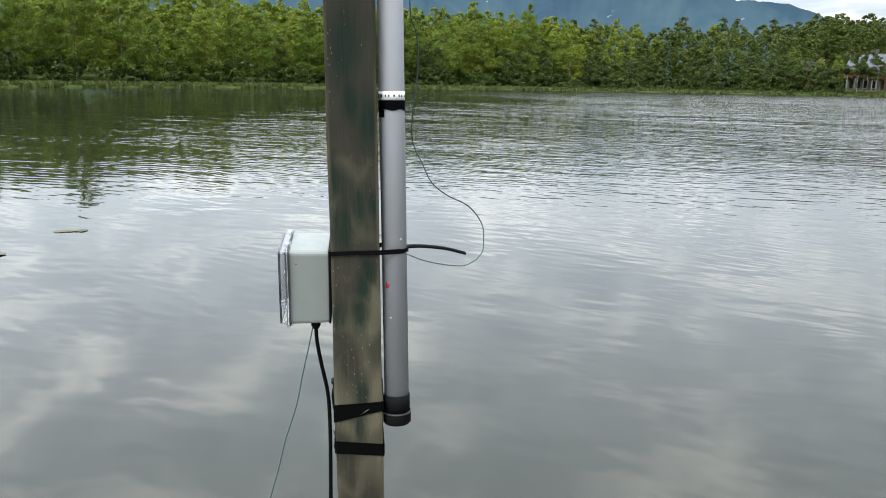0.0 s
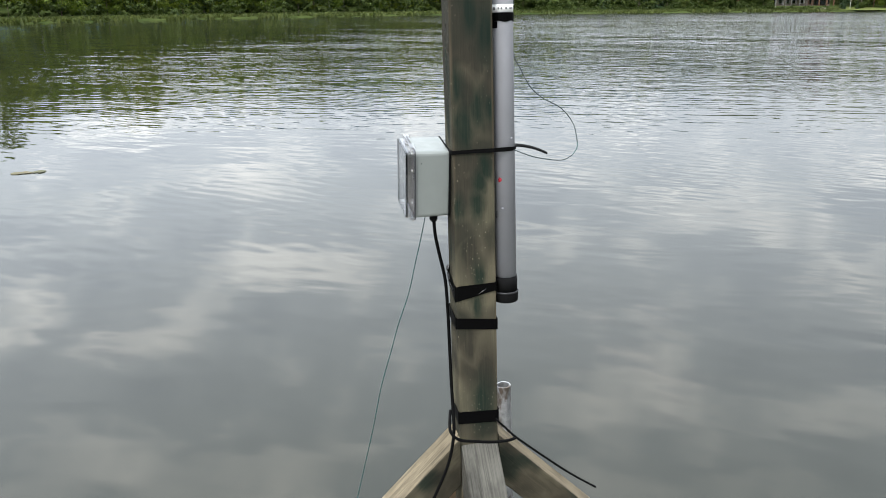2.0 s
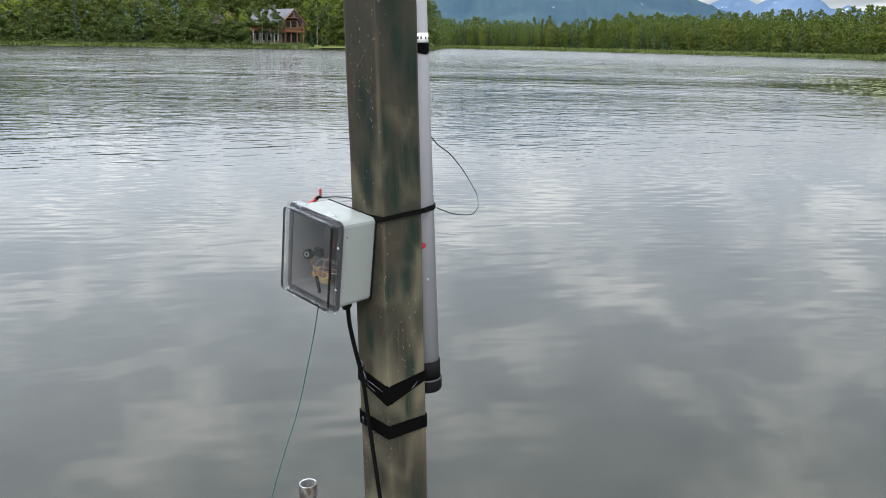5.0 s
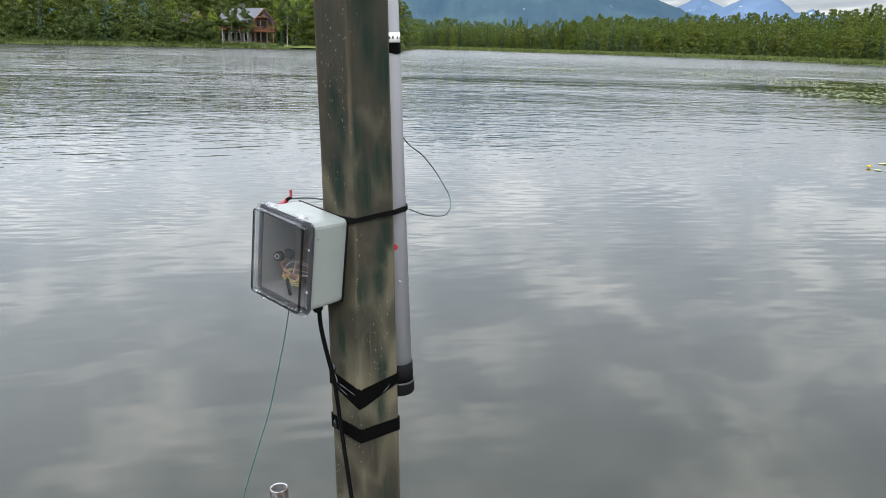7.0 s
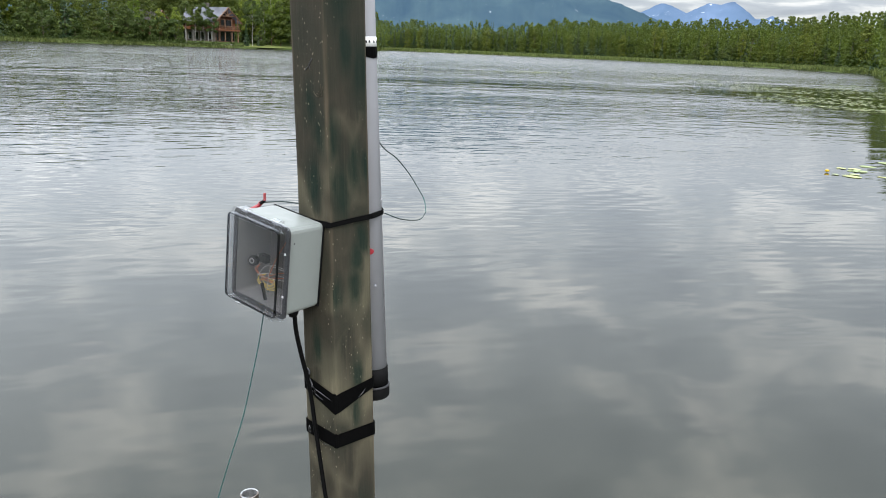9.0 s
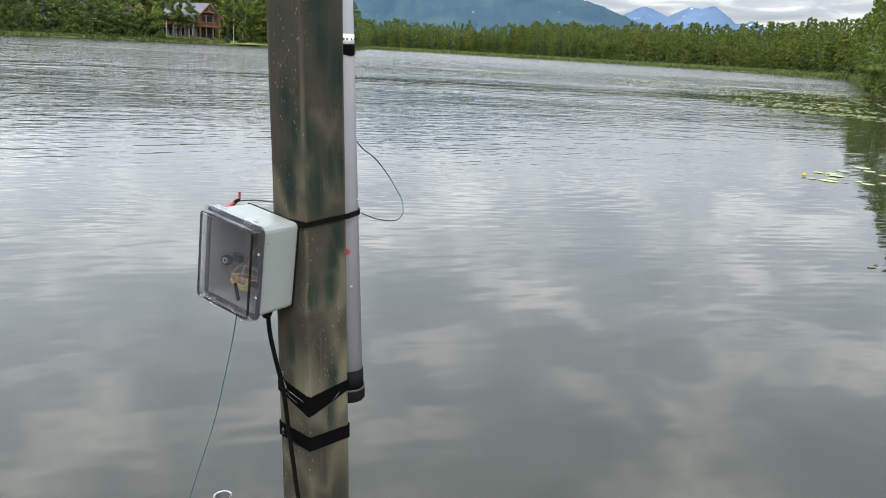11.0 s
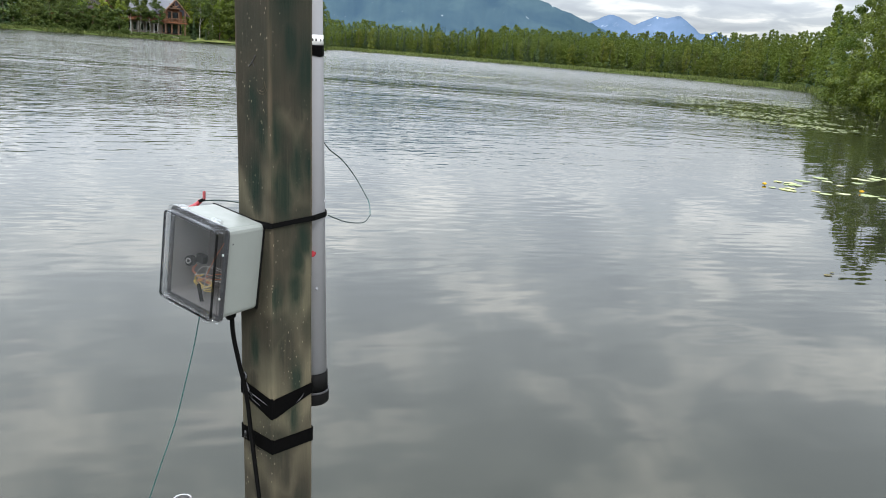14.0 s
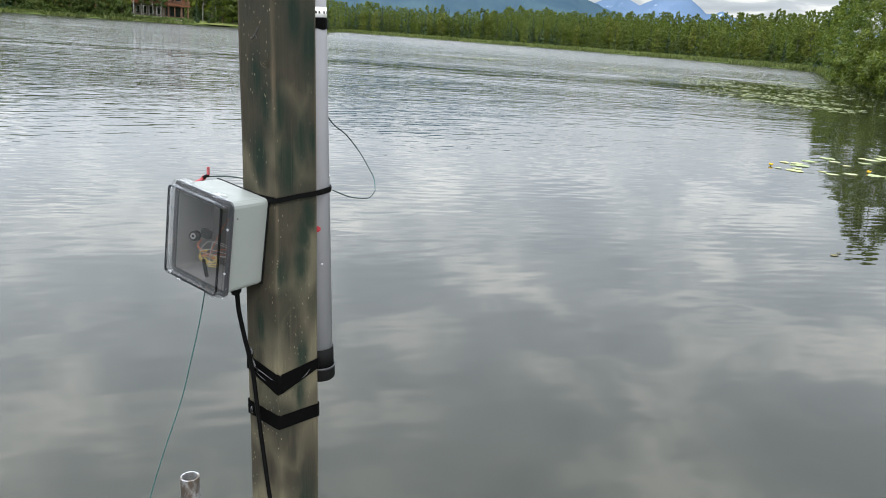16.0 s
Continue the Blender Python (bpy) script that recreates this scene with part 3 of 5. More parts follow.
angles = sorted(set([-180 + 2 * i for i in range(180)] + [44 + 0.15 * i for i in range(40)] + [78 + 0.2 * i for i in range(60)]))
verts, faces = [(0, 0, -1.6)], []
rings = []
for off, z in RISE + [(None, 14.0)]:
    ring = []
    for a in angles:
        r = shore(a) + off if off is not None else 4700.0
        ring.append(len(verts))
        verts.append((r * math.sin(radians(a)), r * math.cos(radians(a)), z))
    rings.append(ring)
n = len(angles)
for k in range(n):
    faces.append((0, rings[0][(k + 1) % n], rings[0][k]))
    for a, b in zip(rings, rings[1:]):
        faces.append((a[k], a[(k + 1) % n], b[(k + 1) % n], b[k]))
me = bpy.data.meshes.new("ground")
me.from_pydata(verts, [], faces)
tagged(solid("ground", me, M_LAND, smooth=True), "green grassy lake shore and land reaching the horizon", "ground", kind="structure")

bm = bmesh.new()
bmesh.ops.create_circle(bm, cap_ends=True, radius=380, segments=96)
tagged(part("water", bm, M_WATER), "grey lake water rippled under a cloudy sky", "lake", kind="structure")


def ridge(name, profile, dist, material, label, rough, seed):
    """A mountain range: slopes with spurs and gullies that climb to a ridge line given as (bearing, elevation angle)."""
    a0, a1 = profile[0][0], profile[-1][0]
    cols, rows = int((a1 - a0) * 7), 26
    vs, fs = [], []
    for i in range(cols + 1):
        a = a0 + (a1 - a0) * i / cols
        e = float(np.interp(a, [p[0] for p in profile], [p[1] for p in profile]))
        e += rough * (noise.noise((a * 1.1, seed, 0)) * 0.6 + noise.noise((a * 3.1, seed, 4)) * 0.35)
        top = 2 + dist * math.tan(radians(e))
        for j in range(rows + 1):
            f = j / rows
            spur = noise.noise((a * 0.55, f * 1.3, seed)) * 0.6 + noise.noise((a * 1.6, f * 2.2, seed + 3)) * 0.35
            d = dist - (1 - f) ** 1.2 * dist * 0.22 + spur * dist * 0.035 * (1 - f) ** 0.5
            z = top * f ** 1.25 * d / dist
            vs.append((d * math.sin(radians(a)), d * math.cos(radians(a)), z))
    w = rows + 1
    for i in range(cols):
        for j in range(rows):
            fs.append((i * w + j, (i + 1) * w + j, (i + 1) * w + j + 1, i * w + j + 1))
    mm = bpy.data.meshes.new(name)
    mm.from_pydata(vs, [], fs)
    return tagged(solid(name, mm, material, smooth=True), label, "mountain", kind="structure")


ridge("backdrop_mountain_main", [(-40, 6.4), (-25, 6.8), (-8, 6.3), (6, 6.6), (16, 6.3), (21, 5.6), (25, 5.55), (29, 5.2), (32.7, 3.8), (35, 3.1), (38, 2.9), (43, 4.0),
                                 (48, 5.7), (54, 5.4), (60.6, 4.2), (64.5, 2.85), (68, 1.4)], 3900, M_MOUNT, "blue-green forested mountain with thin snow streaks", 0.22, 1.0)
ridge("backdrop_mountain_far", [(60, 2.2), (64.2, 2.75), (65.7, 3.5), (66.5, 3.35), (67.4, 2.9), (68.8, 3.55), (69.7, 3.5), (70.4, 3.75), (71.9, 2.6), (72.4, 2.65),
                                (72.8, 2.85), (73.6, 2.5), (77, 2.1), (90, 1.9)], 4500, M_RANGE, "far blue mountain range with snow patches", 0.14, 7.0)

# ---- plants ----
RNG = np.random.default_rng(11)


def cards(centres, normals, size, stretch=1.0, rng=RNG, sag=0.0):
    """Small three-cornered leaf sprays, one round each centre, facing its normal."""
    n = len(centres)
    nrm = normals / np.maximum(np.linalg.norm(normals, axis=1, keepdims=True), 1e-6)
    ref = rng.normal(size=(n, 3))
    u = np.cross(nrm, ref)
    u /= np.maximum(np.linalg.norm(u, axis=1, keepdims=True), 1e-6)
    v = np.cross(nrm, u)
    s = size * rng.uniform(0.6, 1.35, (n, 1))
    u, v = u * s * stretch, v * s
    bend = nrm * s * 0.35
    pts = np.stack([centres - u - v * 0.6, centres + u * 0.95 - v * 0.55 + bend, centres + u * 0.1 + v * 1.05 - bend], axis=1)
    return pts


def to_mesh(name, blocks):
    """One mesh of many small sprays."""
    pts = np.concatenate(blocks).astype(np.float32)
    n, c = pts.shape[0], pts.shape[1]
    mm = bpy.data.meshes.new(name)
    mm.vertices.add(n * c)
    mm.vertices.foreach_set("co", pts.reshape(-1))
    mm.loops.add(n * c)
    mm.loops.foreach_set("vertex_index", np.arange(n * c, dtype=np.int32))
    mm.polygons.add(n)
    mm.polygons.foreach_set("loop_start", np.arange(0, n * c, c, dtype=np.int32))
    mm.update(calc_edges=True)
    return mm


def broadleaf_points(h, w, clumps, leaves, size, low, seed):
    """Leaf sprays of a broad-leaved crown: lobes at limb ends, uneven, with gaps."""
    r = np.random.default_rng(seed)
    out, tips = [], []
    for i in range(clumps):
        f = r.uniform(0, 1) ** 1.05
        z = h * (low + (1.0 - low) * f)
        prof = math.sin(math.pi * min(1.0, 0.22 + 0.74 * f)) ** 0.75
        ang = r.uniform(0, 2 * math.pi)
        rad = w * prof * r.uniform(0.30, 1.0) ** 0.6
        c = np.array([rad * math.cos(ang), rad * math.sin(ang), z])
        tips.append(c)
        br = w * r.uniform(0.20, 0.42) * (0.25 + 0.82 * prof)
        d = r.normal(size=(leaves, 3))
        d /= np.linalg.norm(d, axis=1, keepdims=True)
        p = c + d * br * np.array([1, 1, 0.72]) * r.uniform(0.45, 1.05, (leaves, 1))
        nr = d + np.array([0, 0, 0.55]) + r.normal(size=(leaves, 3)) * 0.38
        out.append(cards(p, nr, size, 1.0, r))
    return np.concatenate(out), tips


def spruce_points(h, w, tiers, per, size, seed):
    r = np.random.default_rng(seed)
    out = []
    for i in range(tiers):
        f = i / tiers
        z = h * (0.08 + 0.92 * f)
        k = max(4, int(per * (1 - f * 0.8)))
        ang = r.uniform(0, 2 * math.pi, k)
        rad = w * (1 - f) ** 0.9 * r.uniform(0.25, 1.05, k)
        p = np.stack([rad * np.cos(ang), rad * np.sin(ang), z - rad * 0.35 + r.normal(size=k) * 0.1], axis=1)
        nr = np.stack([np.cos(ang) * 0.6, np.sin(ang) * 0.6, np.full(k, 0.8)], axis=1) + r.normal(size=(k, 3)) * 0.3
        out.append(cards(p, nr, size * (1 - 0.5 * f), 1.0, r))
    return np.concatenate(out)


def trunk_mesh(h, r0, tips, seed):
    """A tapered trunk with limbs out to the crown's lobes."""
    r = random.Random(seed)
    lean = [(0, 0, -0.3), (r.uniform(-.1, .1), r.uniform(-.1, .1), h * 0.3), (r.uniform(-.3, .3), r.uniform(-.3, .3), h * 0.62), (r.uniform(-.3, .3), r.uniform(-.3, .3), h * 0.93)]
    bms = [tube(lean, lambda u: r0 * (1 - 0.85 * u), 7, 8)]
    for t in tips[:: max(1, len(tips) // 9)]:
        z0 = max(h * 0.18, t[2] - h * 0.18)
        bms.append(tube([(0.04, 0.02, z0), (t[0] * 0.5, t[1] * 0.5, (z0 + t[2]) / 2 + 0.2), tuple(t)], lambda u: r0 * 0.34 * (1 - 0.8 * u), 5, 4))
    return join(*bms)


def tree_proto(name, label, h, w, clumps, leaves, size, leaf, bk, low, seed, r0=0.07):
    t = thing(name, pose(0, 0, -50), label, "tree")
    pts, tips = broadleaf_points(h, w, clumps, leaves, size, low, seed)
    part("trunk", trunk_mesh(h, r0, tips, seed), bk, t)
    solid("crown", to_mesh("crown", [pts]), leaf, t)
    return t


def spruce_proto(label, h, w, tiers, per, size, seed):
    t = thing("spruce_tree", pose(0, 0, -50), label, "tree")
    part("trunk", tube([(0, 0, -0.3), (0, 0, h * 0.5), (0, 0, h * 0.98)], lambda u: 0.14 * (1 - 0.9 * u), 6, 4), M_BARK, t)
    solid("crown", to_mesh("crown", [spruce_points(h, w, tiers, per, size, seed)]), M_NEEDLE, t)
    return t


FAR_BIRCH = [tree_proto("birch_tree", "slim leafy birch on the far shore", h, w, 84, 56, 0.185, M_LEAF_FAR, M_BARK, low, 26 + i) for i, (h, w, low) in enumerate([(13.5, 2.2, 0.06), (15.0, 2.1, 0.08), (12.0, 2.2, 0.05)])]
BIRCH = [tree_proto("birch_tree", "leafy bright green birch tree on the lake shore", h, w, 72, 150, 0.118, M_LEAF, M_BIRCH if i == 1 else M_BARK, low, 20 + i)
         for i, (h, w, low) in enumerate([(13.5, 2.9, 0.08), (15.0, 3.1, 0.12), (12.0, 2.8, 0.06), (16.0, 2.9, 0.16)])]
ALDER = [tree_proto("alder_tree", "dense round green alder on the lake bank", h, w, 44, 175, 0.108, M_LEAF_B, M_BARK, low, 40 + i)
         for i, (h, w, low) in enumerate([(8.0, 2.6, 0.08), (6.0, 2.3, 0.05), (9.5, 2.7, 0.10)])]
SPRUCE = [spruce_proto("slim dark green spruce on the shore", h, w, 44, 26, 0.27, 60 + i) for i, (h, w) in enumerate([(13.0, 1.35), (10.0, 1.2), (16.0, 1.5)])]


def plant(proto, a, off, scale, rnd, group):
    x, y = on_land(a, off)
    m = pose(x, y, ground_z(off) - 0.1, 0, 0, rnd.uniform(0, 360))
    c = copy_thing(proto, m)
    c.scale = (scale * rnd.uniform(0.85, 1.15), scale * rnd.uniform(0.85, 1.15), scale)
    tagged(c, group=group)
    return c


rnd = random.Random(5)
HOUSE_GAP = (29.5, 39.5)
a = -29.0
while a < 45.5:
    r = shore(a)
    gap = HOUSE_GAP[0] < a < HOUSE_GAP[1]
    if not gap:
        kind = rnd.random()
        birches = min(0.82, max(0.06, (20 - a) / 24))
        proto = rnd.choice(BIRCH) if kind < birches else rnd.choice(ALDER) if kind < 0.90 else rnd.choice(SPRUCE)
        plant(proto, a + rnd.uniform(-.3, .3), 6 + rnd.uniform(0, 5), rnd.uniform(0.8, 1.12), rnd, "trees along the near lake shore")
    a += math.degrees(2.9 / r)
for a, off, k, sc in [(29.6, 5, 0, 1.0), (30.3, 6, 2, 0.72), (31.0, 4.5, 1, 0.9), (31.5, 6, 0, 0.75), (32.0, 5, 2, 0.7), (32.5, 4.2, 1, 0.95), (38.2, 9, 1, 0.7)]:
    plant(ALDER[k], a, off, sc, rnd, "alders in front of the lodge")
for a, off, k, sc in [(32.6, 6, 0, 0.62), (30.0, 10, 1, 0.7), (31.6, 9, 3, 0.5), (38.9, 17, 1, 0.95), (39.6, 12, 0, 1.0), (37.6, 22, 3, 1.05), (38.2, 20, 1, 1.1)]:
    plant(BIRCH[k], a, off, sc, rnd, "birches in front of the lodge")
STEM_BIRCH = [tree_proto("birch_tree", "tall-stemmed birch in front of the lodge", h, w, 46, 150, 0.115, M_LEAF_B, M_BIRCH, low, 170 + i) for i, (h, w, low) in enumerate([(11.5, 2.0, 0.40), (12.5, 2.2, 0.46)])]
for a, off, k, sc in [(33.25, 5, 1, 0.80), (33.85, 4, 0, 0.82), (34.4, 3.2, 1, 0.78), (34.95, 2.8, 0, 0.74), (37.6, 9, 1, 0.95), (38.4, 12, 0, 1.0)]:
    plant(STEM_BIRCH[k], a, off, sc, rnd, "birches in front of the lodge")
for a, off, k, sc in [(37.2, 4.5, 1, 0.62), (38.0, 5.5, 1, 0.34), (38.6, 24, 2, 1.0), (37.2, 26, 0, 1.1)]:
    plant(SPRUCE[k], a, off, sc, rnd, "spruces beside the lodge")
a = 46.5
while a < 80.0:
    r = shore(a)
    kind = rnd.random()
    proto = rnd.choice(FAR_BIRCH) if kind < (0.35 if a < 62 else 0.66) else rnd.choice(SPRUCE) if kind < (0.95 if a < 62 else 0.80) else rnd.choice(ALDER)
    plant(proto, a, 15 + rnd.uniform(0, 7), rnd.uniform(0.55, 0.85) * (1.04 if a < 56 else 1.0), rnd, "trees along the far lake shore")
    a += math.degrees(2.8 / r)

# the woods behind the front trees
SLIM = [broadleaf_points(h, w, 64, 22, 0.26, 0.08, 180 + i)[0] for i, (h, w) in enumerate([(14.0, 2.6), (16.0, 2.5), (12.5, 2.5), (15.0, 2.8)])]
LIGHT = [broadleaf_points(h, w, 60, 36, 0.20, 0.12, 80 + i)[0] for i, (h, w) in enumerate([(14.0, 2.8), (16.0, 2.9), (12.5, 2.6), (15.0, 3.2)])]
CONE = [spruce_points(h, w, 24, 12, 0.5, 90 + i) for i, (h, w) in enumerate([(14.0, 1.6), (17.0, 1.8)])]


def woods(name, label, spans, leafy, material, seed, slim=1.0):
    r = random.Random(seed)
    out = []
    for a0, a1, off0, off1, step, s0, s1, share in spans:
        a = a0
        while a < a1:
            off = r.uniform(off0, off1)
            if r.random() < share:
                x, y = on_land(a, off)
                src = r.choice((SLIM if slim < 1 else LIGHT) if leafy else CONE)
                t = r.uniform(0, 2 * math.pi)
                sc = r.uniform(s0, s1)
                rot = np.array([[math.cos(t), math.sin(t), 0], [-math.sin(t), math.cos(t), 0], [0, 0, 1]])
                out.append((src @ rot) * sc * np.array([slim, slim, 1.0]) + np.array([x, y, ground_z(off) - 0.2]))
            a += math.degrees(step / (shore(a) + off))
    tagged(solid(name, to_mesh(name, out), material), label, "woods", kind="stuff")


woods("broadleaf_woods", "bright green birch woods behind the lake shore",
      [(-34, 17, 11, 24, 1.8, 0.85, 1.05, 1), (-34, 8, 22, 60, 1.4, 0.95, 1.15, 1), (8, 16, 22, 60, 1.4, 0.85, 1.06, 1), (16, 27, 14, 45, 4.5, 0.85, 1.05, 1)], True, M_LEAF, 3)
# same tree shapes as above; the darker leaf colour stands for their shade
woods("shaded_woods", "woods round the lodge with leaf colour darkened for shade",
      [(2, 17, 12, 40, 4.0, 0.85, 1.05, 1), (16, 31, 11, 60, 1.1, 0.85, 1.06, 1), (29, 46, 34, 60, 1.3, 0.85, 1.1, 1), (30.5, 40, 42, 75, 0.9, 1.05, 1.3, 1), (36.6, 45.6, 24, 40, 1.3, 0.85, 1.1, 1), (39.5, 45.6, 8, 30, 1.4, 0.8, 1.0, 1)], True, M_LEAF_B, 13)
woods("far_broadleaf_woods", "slim green birch woods on the far shore",
      [(46, 58, 18, 50, 0.80, 0.66, 0.86, 1), (46, 58, 17, 26, 1.3, 0.45, 0.6, 1), (57, 81, 18, 36, 1.05, 0.62, 0.78, 1), (57, 81, 32, 70, 1.05, 0.74, 0.88, 1), (58, 81, 40, 95, 1.1, 0.84, 0.97, 1)], True, M_LEAF_FAR, 31, 0.84)
woods("spruce_woods", "dark spruces among the shore woods",
      [(-34, 29, 14, 50, 9.0, 0.8, 1.05, 0.6), (46, 81, 16, 26, 3.2, 0.5, 0.76, 0.8), (46, 64, 15, 30, 1.8, 0.5, 0.8, 0.9), (46, 64, 28, 60, 4.0, 0.6, 0.85, 0.8)], False, M_NEEDLE, 4)

# scrub under the trees
BUSH = [broadleaf_points(2.6, 1.4, 10, 34, 0.15, 0.10, 100 + i)[0] for i in range(4)]


def scrub(name, label, spans, material, seed):
    r = random.Random(seed)
    out = []
    for a0, a1, off0, off1, step, s0, s1 in spans:
        a = a0
        while a < a1:
            off = r.uniform(off0, off1)
            x, y = on_land(a, off)
            t = r.uniform(0, 6.28)
            rot = np.array([[math.cos(t), math.sin(t), 0], [-math.sin(t), math.cos(t), 0], [0, 0, 1]])
            out.append((r.choice(BUSH) @ rot) * r.uniform(s0, s1) + np.array([x, y, ground_z(off) - 0.2]))
            a += math.degrees(step / shore(a))
    tagged(solid(name, to_mesh(name, out), material), label, "bushes", kind="stuff")


scrub("shore_bushes", "low green bushes under the shore trees",
      [(-30, 33, 4.5, 9, 1.0, 0.7, 1.6), (14, 36.5, 0.8, 3.0, 0.8, 0.30, 0.6), (41, 46, 4, 9, 1.3, 0.5, 1.1), (46, 80, 13, 18, 1.2, 0.5, 1.2), (80.4, 130, 0.2, 3, 0.9, 0.4, 1.0)], M_LEAF_B, 8)


def sedge(name, label, spans, seed):
    r = np.random.default_rng(seed)
    out = []
    for a0, a1, off0, off1, count, h in spans:
        aa = r.uniform(a0, a1, count)
        oo = off0 + (off1 - off0) * r.uniform(0, 1, count) ** 1.3
        for a, o in zip(aa, oo):
            x, y = on_land(a, o)
            z = max(ground_z(o) - 0.05, -0.05)
            hh = h * r.uniform(0.6, 1.25)
            t = r.uniform(0, math.pi)
            dx, dy = math.cos(t) * 0.22, math.sin(t) * 0.22
            lx, ly = r.normal() * 0.12, r.normal() * 0.12
            out.append(np.array([[x - dx, y - dy, z], [x + dx, y + dy, z], [x + dx * .6 + lx * 1.6, y + dy * .6 + ly * 1.6, z + hh], [x - dx * .8 + lx, y - dy * .8 + ly, z + hh * 0.75]]))
    tagged(solid(name, to_mesh(name, [np.array(out)]), M_SEDGE), label, "sedge", kind="stuff")


sedge("shore_sedge", "pale green sedge along the water's edge", [(-32, 37.0, 0, 5, 13500, 0.55), (40.4, 46, 0, 5, 1200, 0.55), (46, 80.2, 0, 13, 15000, 0.85), (80, 130, -0.3, 2, 2500, 0.5)], 6)

# trees on the near bank
NEAR = [tree_proto("bank_birch", "tall leafy birch leaning over the lake bank", h, w, 70, 210, 0.105, M_LEAF_BANK, M_BIRCH, low, 140 + i, 0.14) for i, (h, w, low) in enumerate([(13.5, 2.9, 0.06), (15.5, 3.1, 0.10)])]
NEAR_BUSH = [tree_proto("bank_willow", "bushy green willow hanging over the water", h, w, 44, 190, 0.085, M_LEAF_BANK, M_BARK, 0.02, 150 + i, 0.08) for i, (h, w) in enumerate([(4.6, 2.2), (3.2, 1.8)])]
for a, off, k, s in [(81.6, 9.0, 0, 0.62), (82.6, 5.0, 1, 0.66), (83.6, 3.0, 0, 0.80), (84.8, 4.5, 1, 0.74), (86.5, 3.0, 0, 0.74), (88.5, 5.0, 1, 0.74), (91, 3.0, 0, 0.72), (94, 4.0, 1, 0.72), (98, 4, 0, 0.7), (104, 5, 1, 0.7), (112, 5, 0, 0.7)]:
    plant(NEAR[k], a, off, s, rnd, "birches on the near bank")
for a, off, k, s in [(81.0, 2.5, 0, 0.9), (82.0, 1.5, 1, 1.0), (83.0, 1.2, 0, 0.9), (84.2, 1.0, 1, 1.1), (85.6, 1.0, 0, 1.0), (87.2, 1.0, 1, 1.1), (89.5, 1.0, 0, 1.0), (92.5, 1.0, 1, 1.0)]:
    plant(NEAR_BUSH[k], a, off, s, rnd, "willows on the near bank")
for p in STEM_BIRCH + BIRCH + FAR_BIRCH + ALDER + SPRUCE + NEAR + NEAR_BUSH:
    for o in (*p.children_recursive, p):
        bpy.data.objects.remove(o)

# ---- the instrument post ----
AX = Vector((-0.0186, 0.0306, 1.0)).normalized()
POST = Matrix.Translation((0.0006, -0.0059, 1.72)) @ Vector((0, 0, 1)).rotation_difference(AX).to_matrix().to_4x4()
HALF, DEEP = 0.0450, 0.0385            # half-widths across and along the dock
DECK = 0.45


def beam(length, w=0.089, seed=0, r=0.006, deep=None):
    """A sawn square timber along z with eased, slightly worn edges."""
    bm = block((w, deep or w, length), bevel=r, seg=2)
    bmesh.ops.subdivide_edges(bm, edges=[e for e in bm.edges if e.calc_length() > length * 0.8], cuts=int(length * 22))
    for v in bm.verts:
        k = noise.noise((v.co.x * 9 + seed, v.co.y * 9, v.co.z * 7))
        v.co.x += k * 0.0011
        v.co.y += noise.noise((v.co.x * 9, v.co.y * 9 + seed, v.co.z * 7 + 5)) * 0.0011
    return bm


stand = thing("instrument_post", POST, "camouflage-painted square wooden post braced on the dock", "post")
bm = beam(2.02, 2 * HALF, deep=2 * DEEP)
bmesh.ops.translate(bm, vec=(0, 0, 0.73 - 1.01), verts=bm.verts)
part("shaft", bm, M_POST, stand)


def brace(toward, top, material, label):
    """A square strut that leans from the deck up to the post, cut square to the post at its head."""
    d = Vector((toward[0], toward[1], -1)).normalized()
    reach = HALF if toward[0] else DEEP
    head = Vector((toward[0] * (reach - 0.035), toward[1] * (reach - 0.035), top))
    length = (top - (DECK - 1.72)) * math.sqrt(2) + 0.12
    bm = beam(length, 0.086, seed=top * 10 + toward[0] * 3 + toward[1], r=0.005)
    side = Vector((-toward[1], toward[0], 0))
    rot = Matrix((side, d.cross(side), d)).transposed().to_4x4()
    bmesh.ops.transform(bm, matrix=Matrix.Translation(head + d * (length / 2 - 0.06)) @ rot, verts=bm.verts)
    # trim the head flush with the post and the foot flush with the deck
    n = Vector((toward[0], toward[1], 0))
    for co, no in ((n * (reach + 0.001), -n), (Vector((0, 0, DECK - 1.72 + 0.02)), Vector((0, 0, -1)))):
        g = bmesh.ops.bisect_plane(bm, geom=bm.verts[:] + bm.edges[:] + bm.faces[:], plane_co=co, plane_no=no, clear_outer=True)
        bmesh.ops.holes_fill(bm, edges=[e for e in bm.edges if e.is_boundary])
    own = Matrix.Translation(head) @ rot
    bmesh.ops.transform(bm, matrix=own.inverted(), verts=bm.verts)
    ob = part("brace", bm, material, stand, label)
    ob.matrix_basis = own
    return ob


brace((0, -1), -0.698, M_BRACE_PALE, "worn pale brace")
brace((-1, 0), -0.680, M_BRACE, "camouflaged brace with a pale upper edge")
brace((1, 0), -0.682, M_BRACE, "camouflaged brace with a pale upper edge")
brace((0, 1), -0.690, M_BRACE_WARM, "orange-brown brace")

# knot and crack on the post's side
bm = join(tube([(-HALF - 0.0004, 0.007, 0.238), (-HALF - 0.0007, 0.000, 0.243), (-HALF - 0.0004, -0.009, 0.255)], lambda u: 0.0009, 6, 6),
          tube([(-HALF - 0.0005, -0.002, 0.245), (-HALF - 0.0005, -0.005, 0.238)], lambda u: 0.0007 * (1 - 0.6 * u), 6, 3))
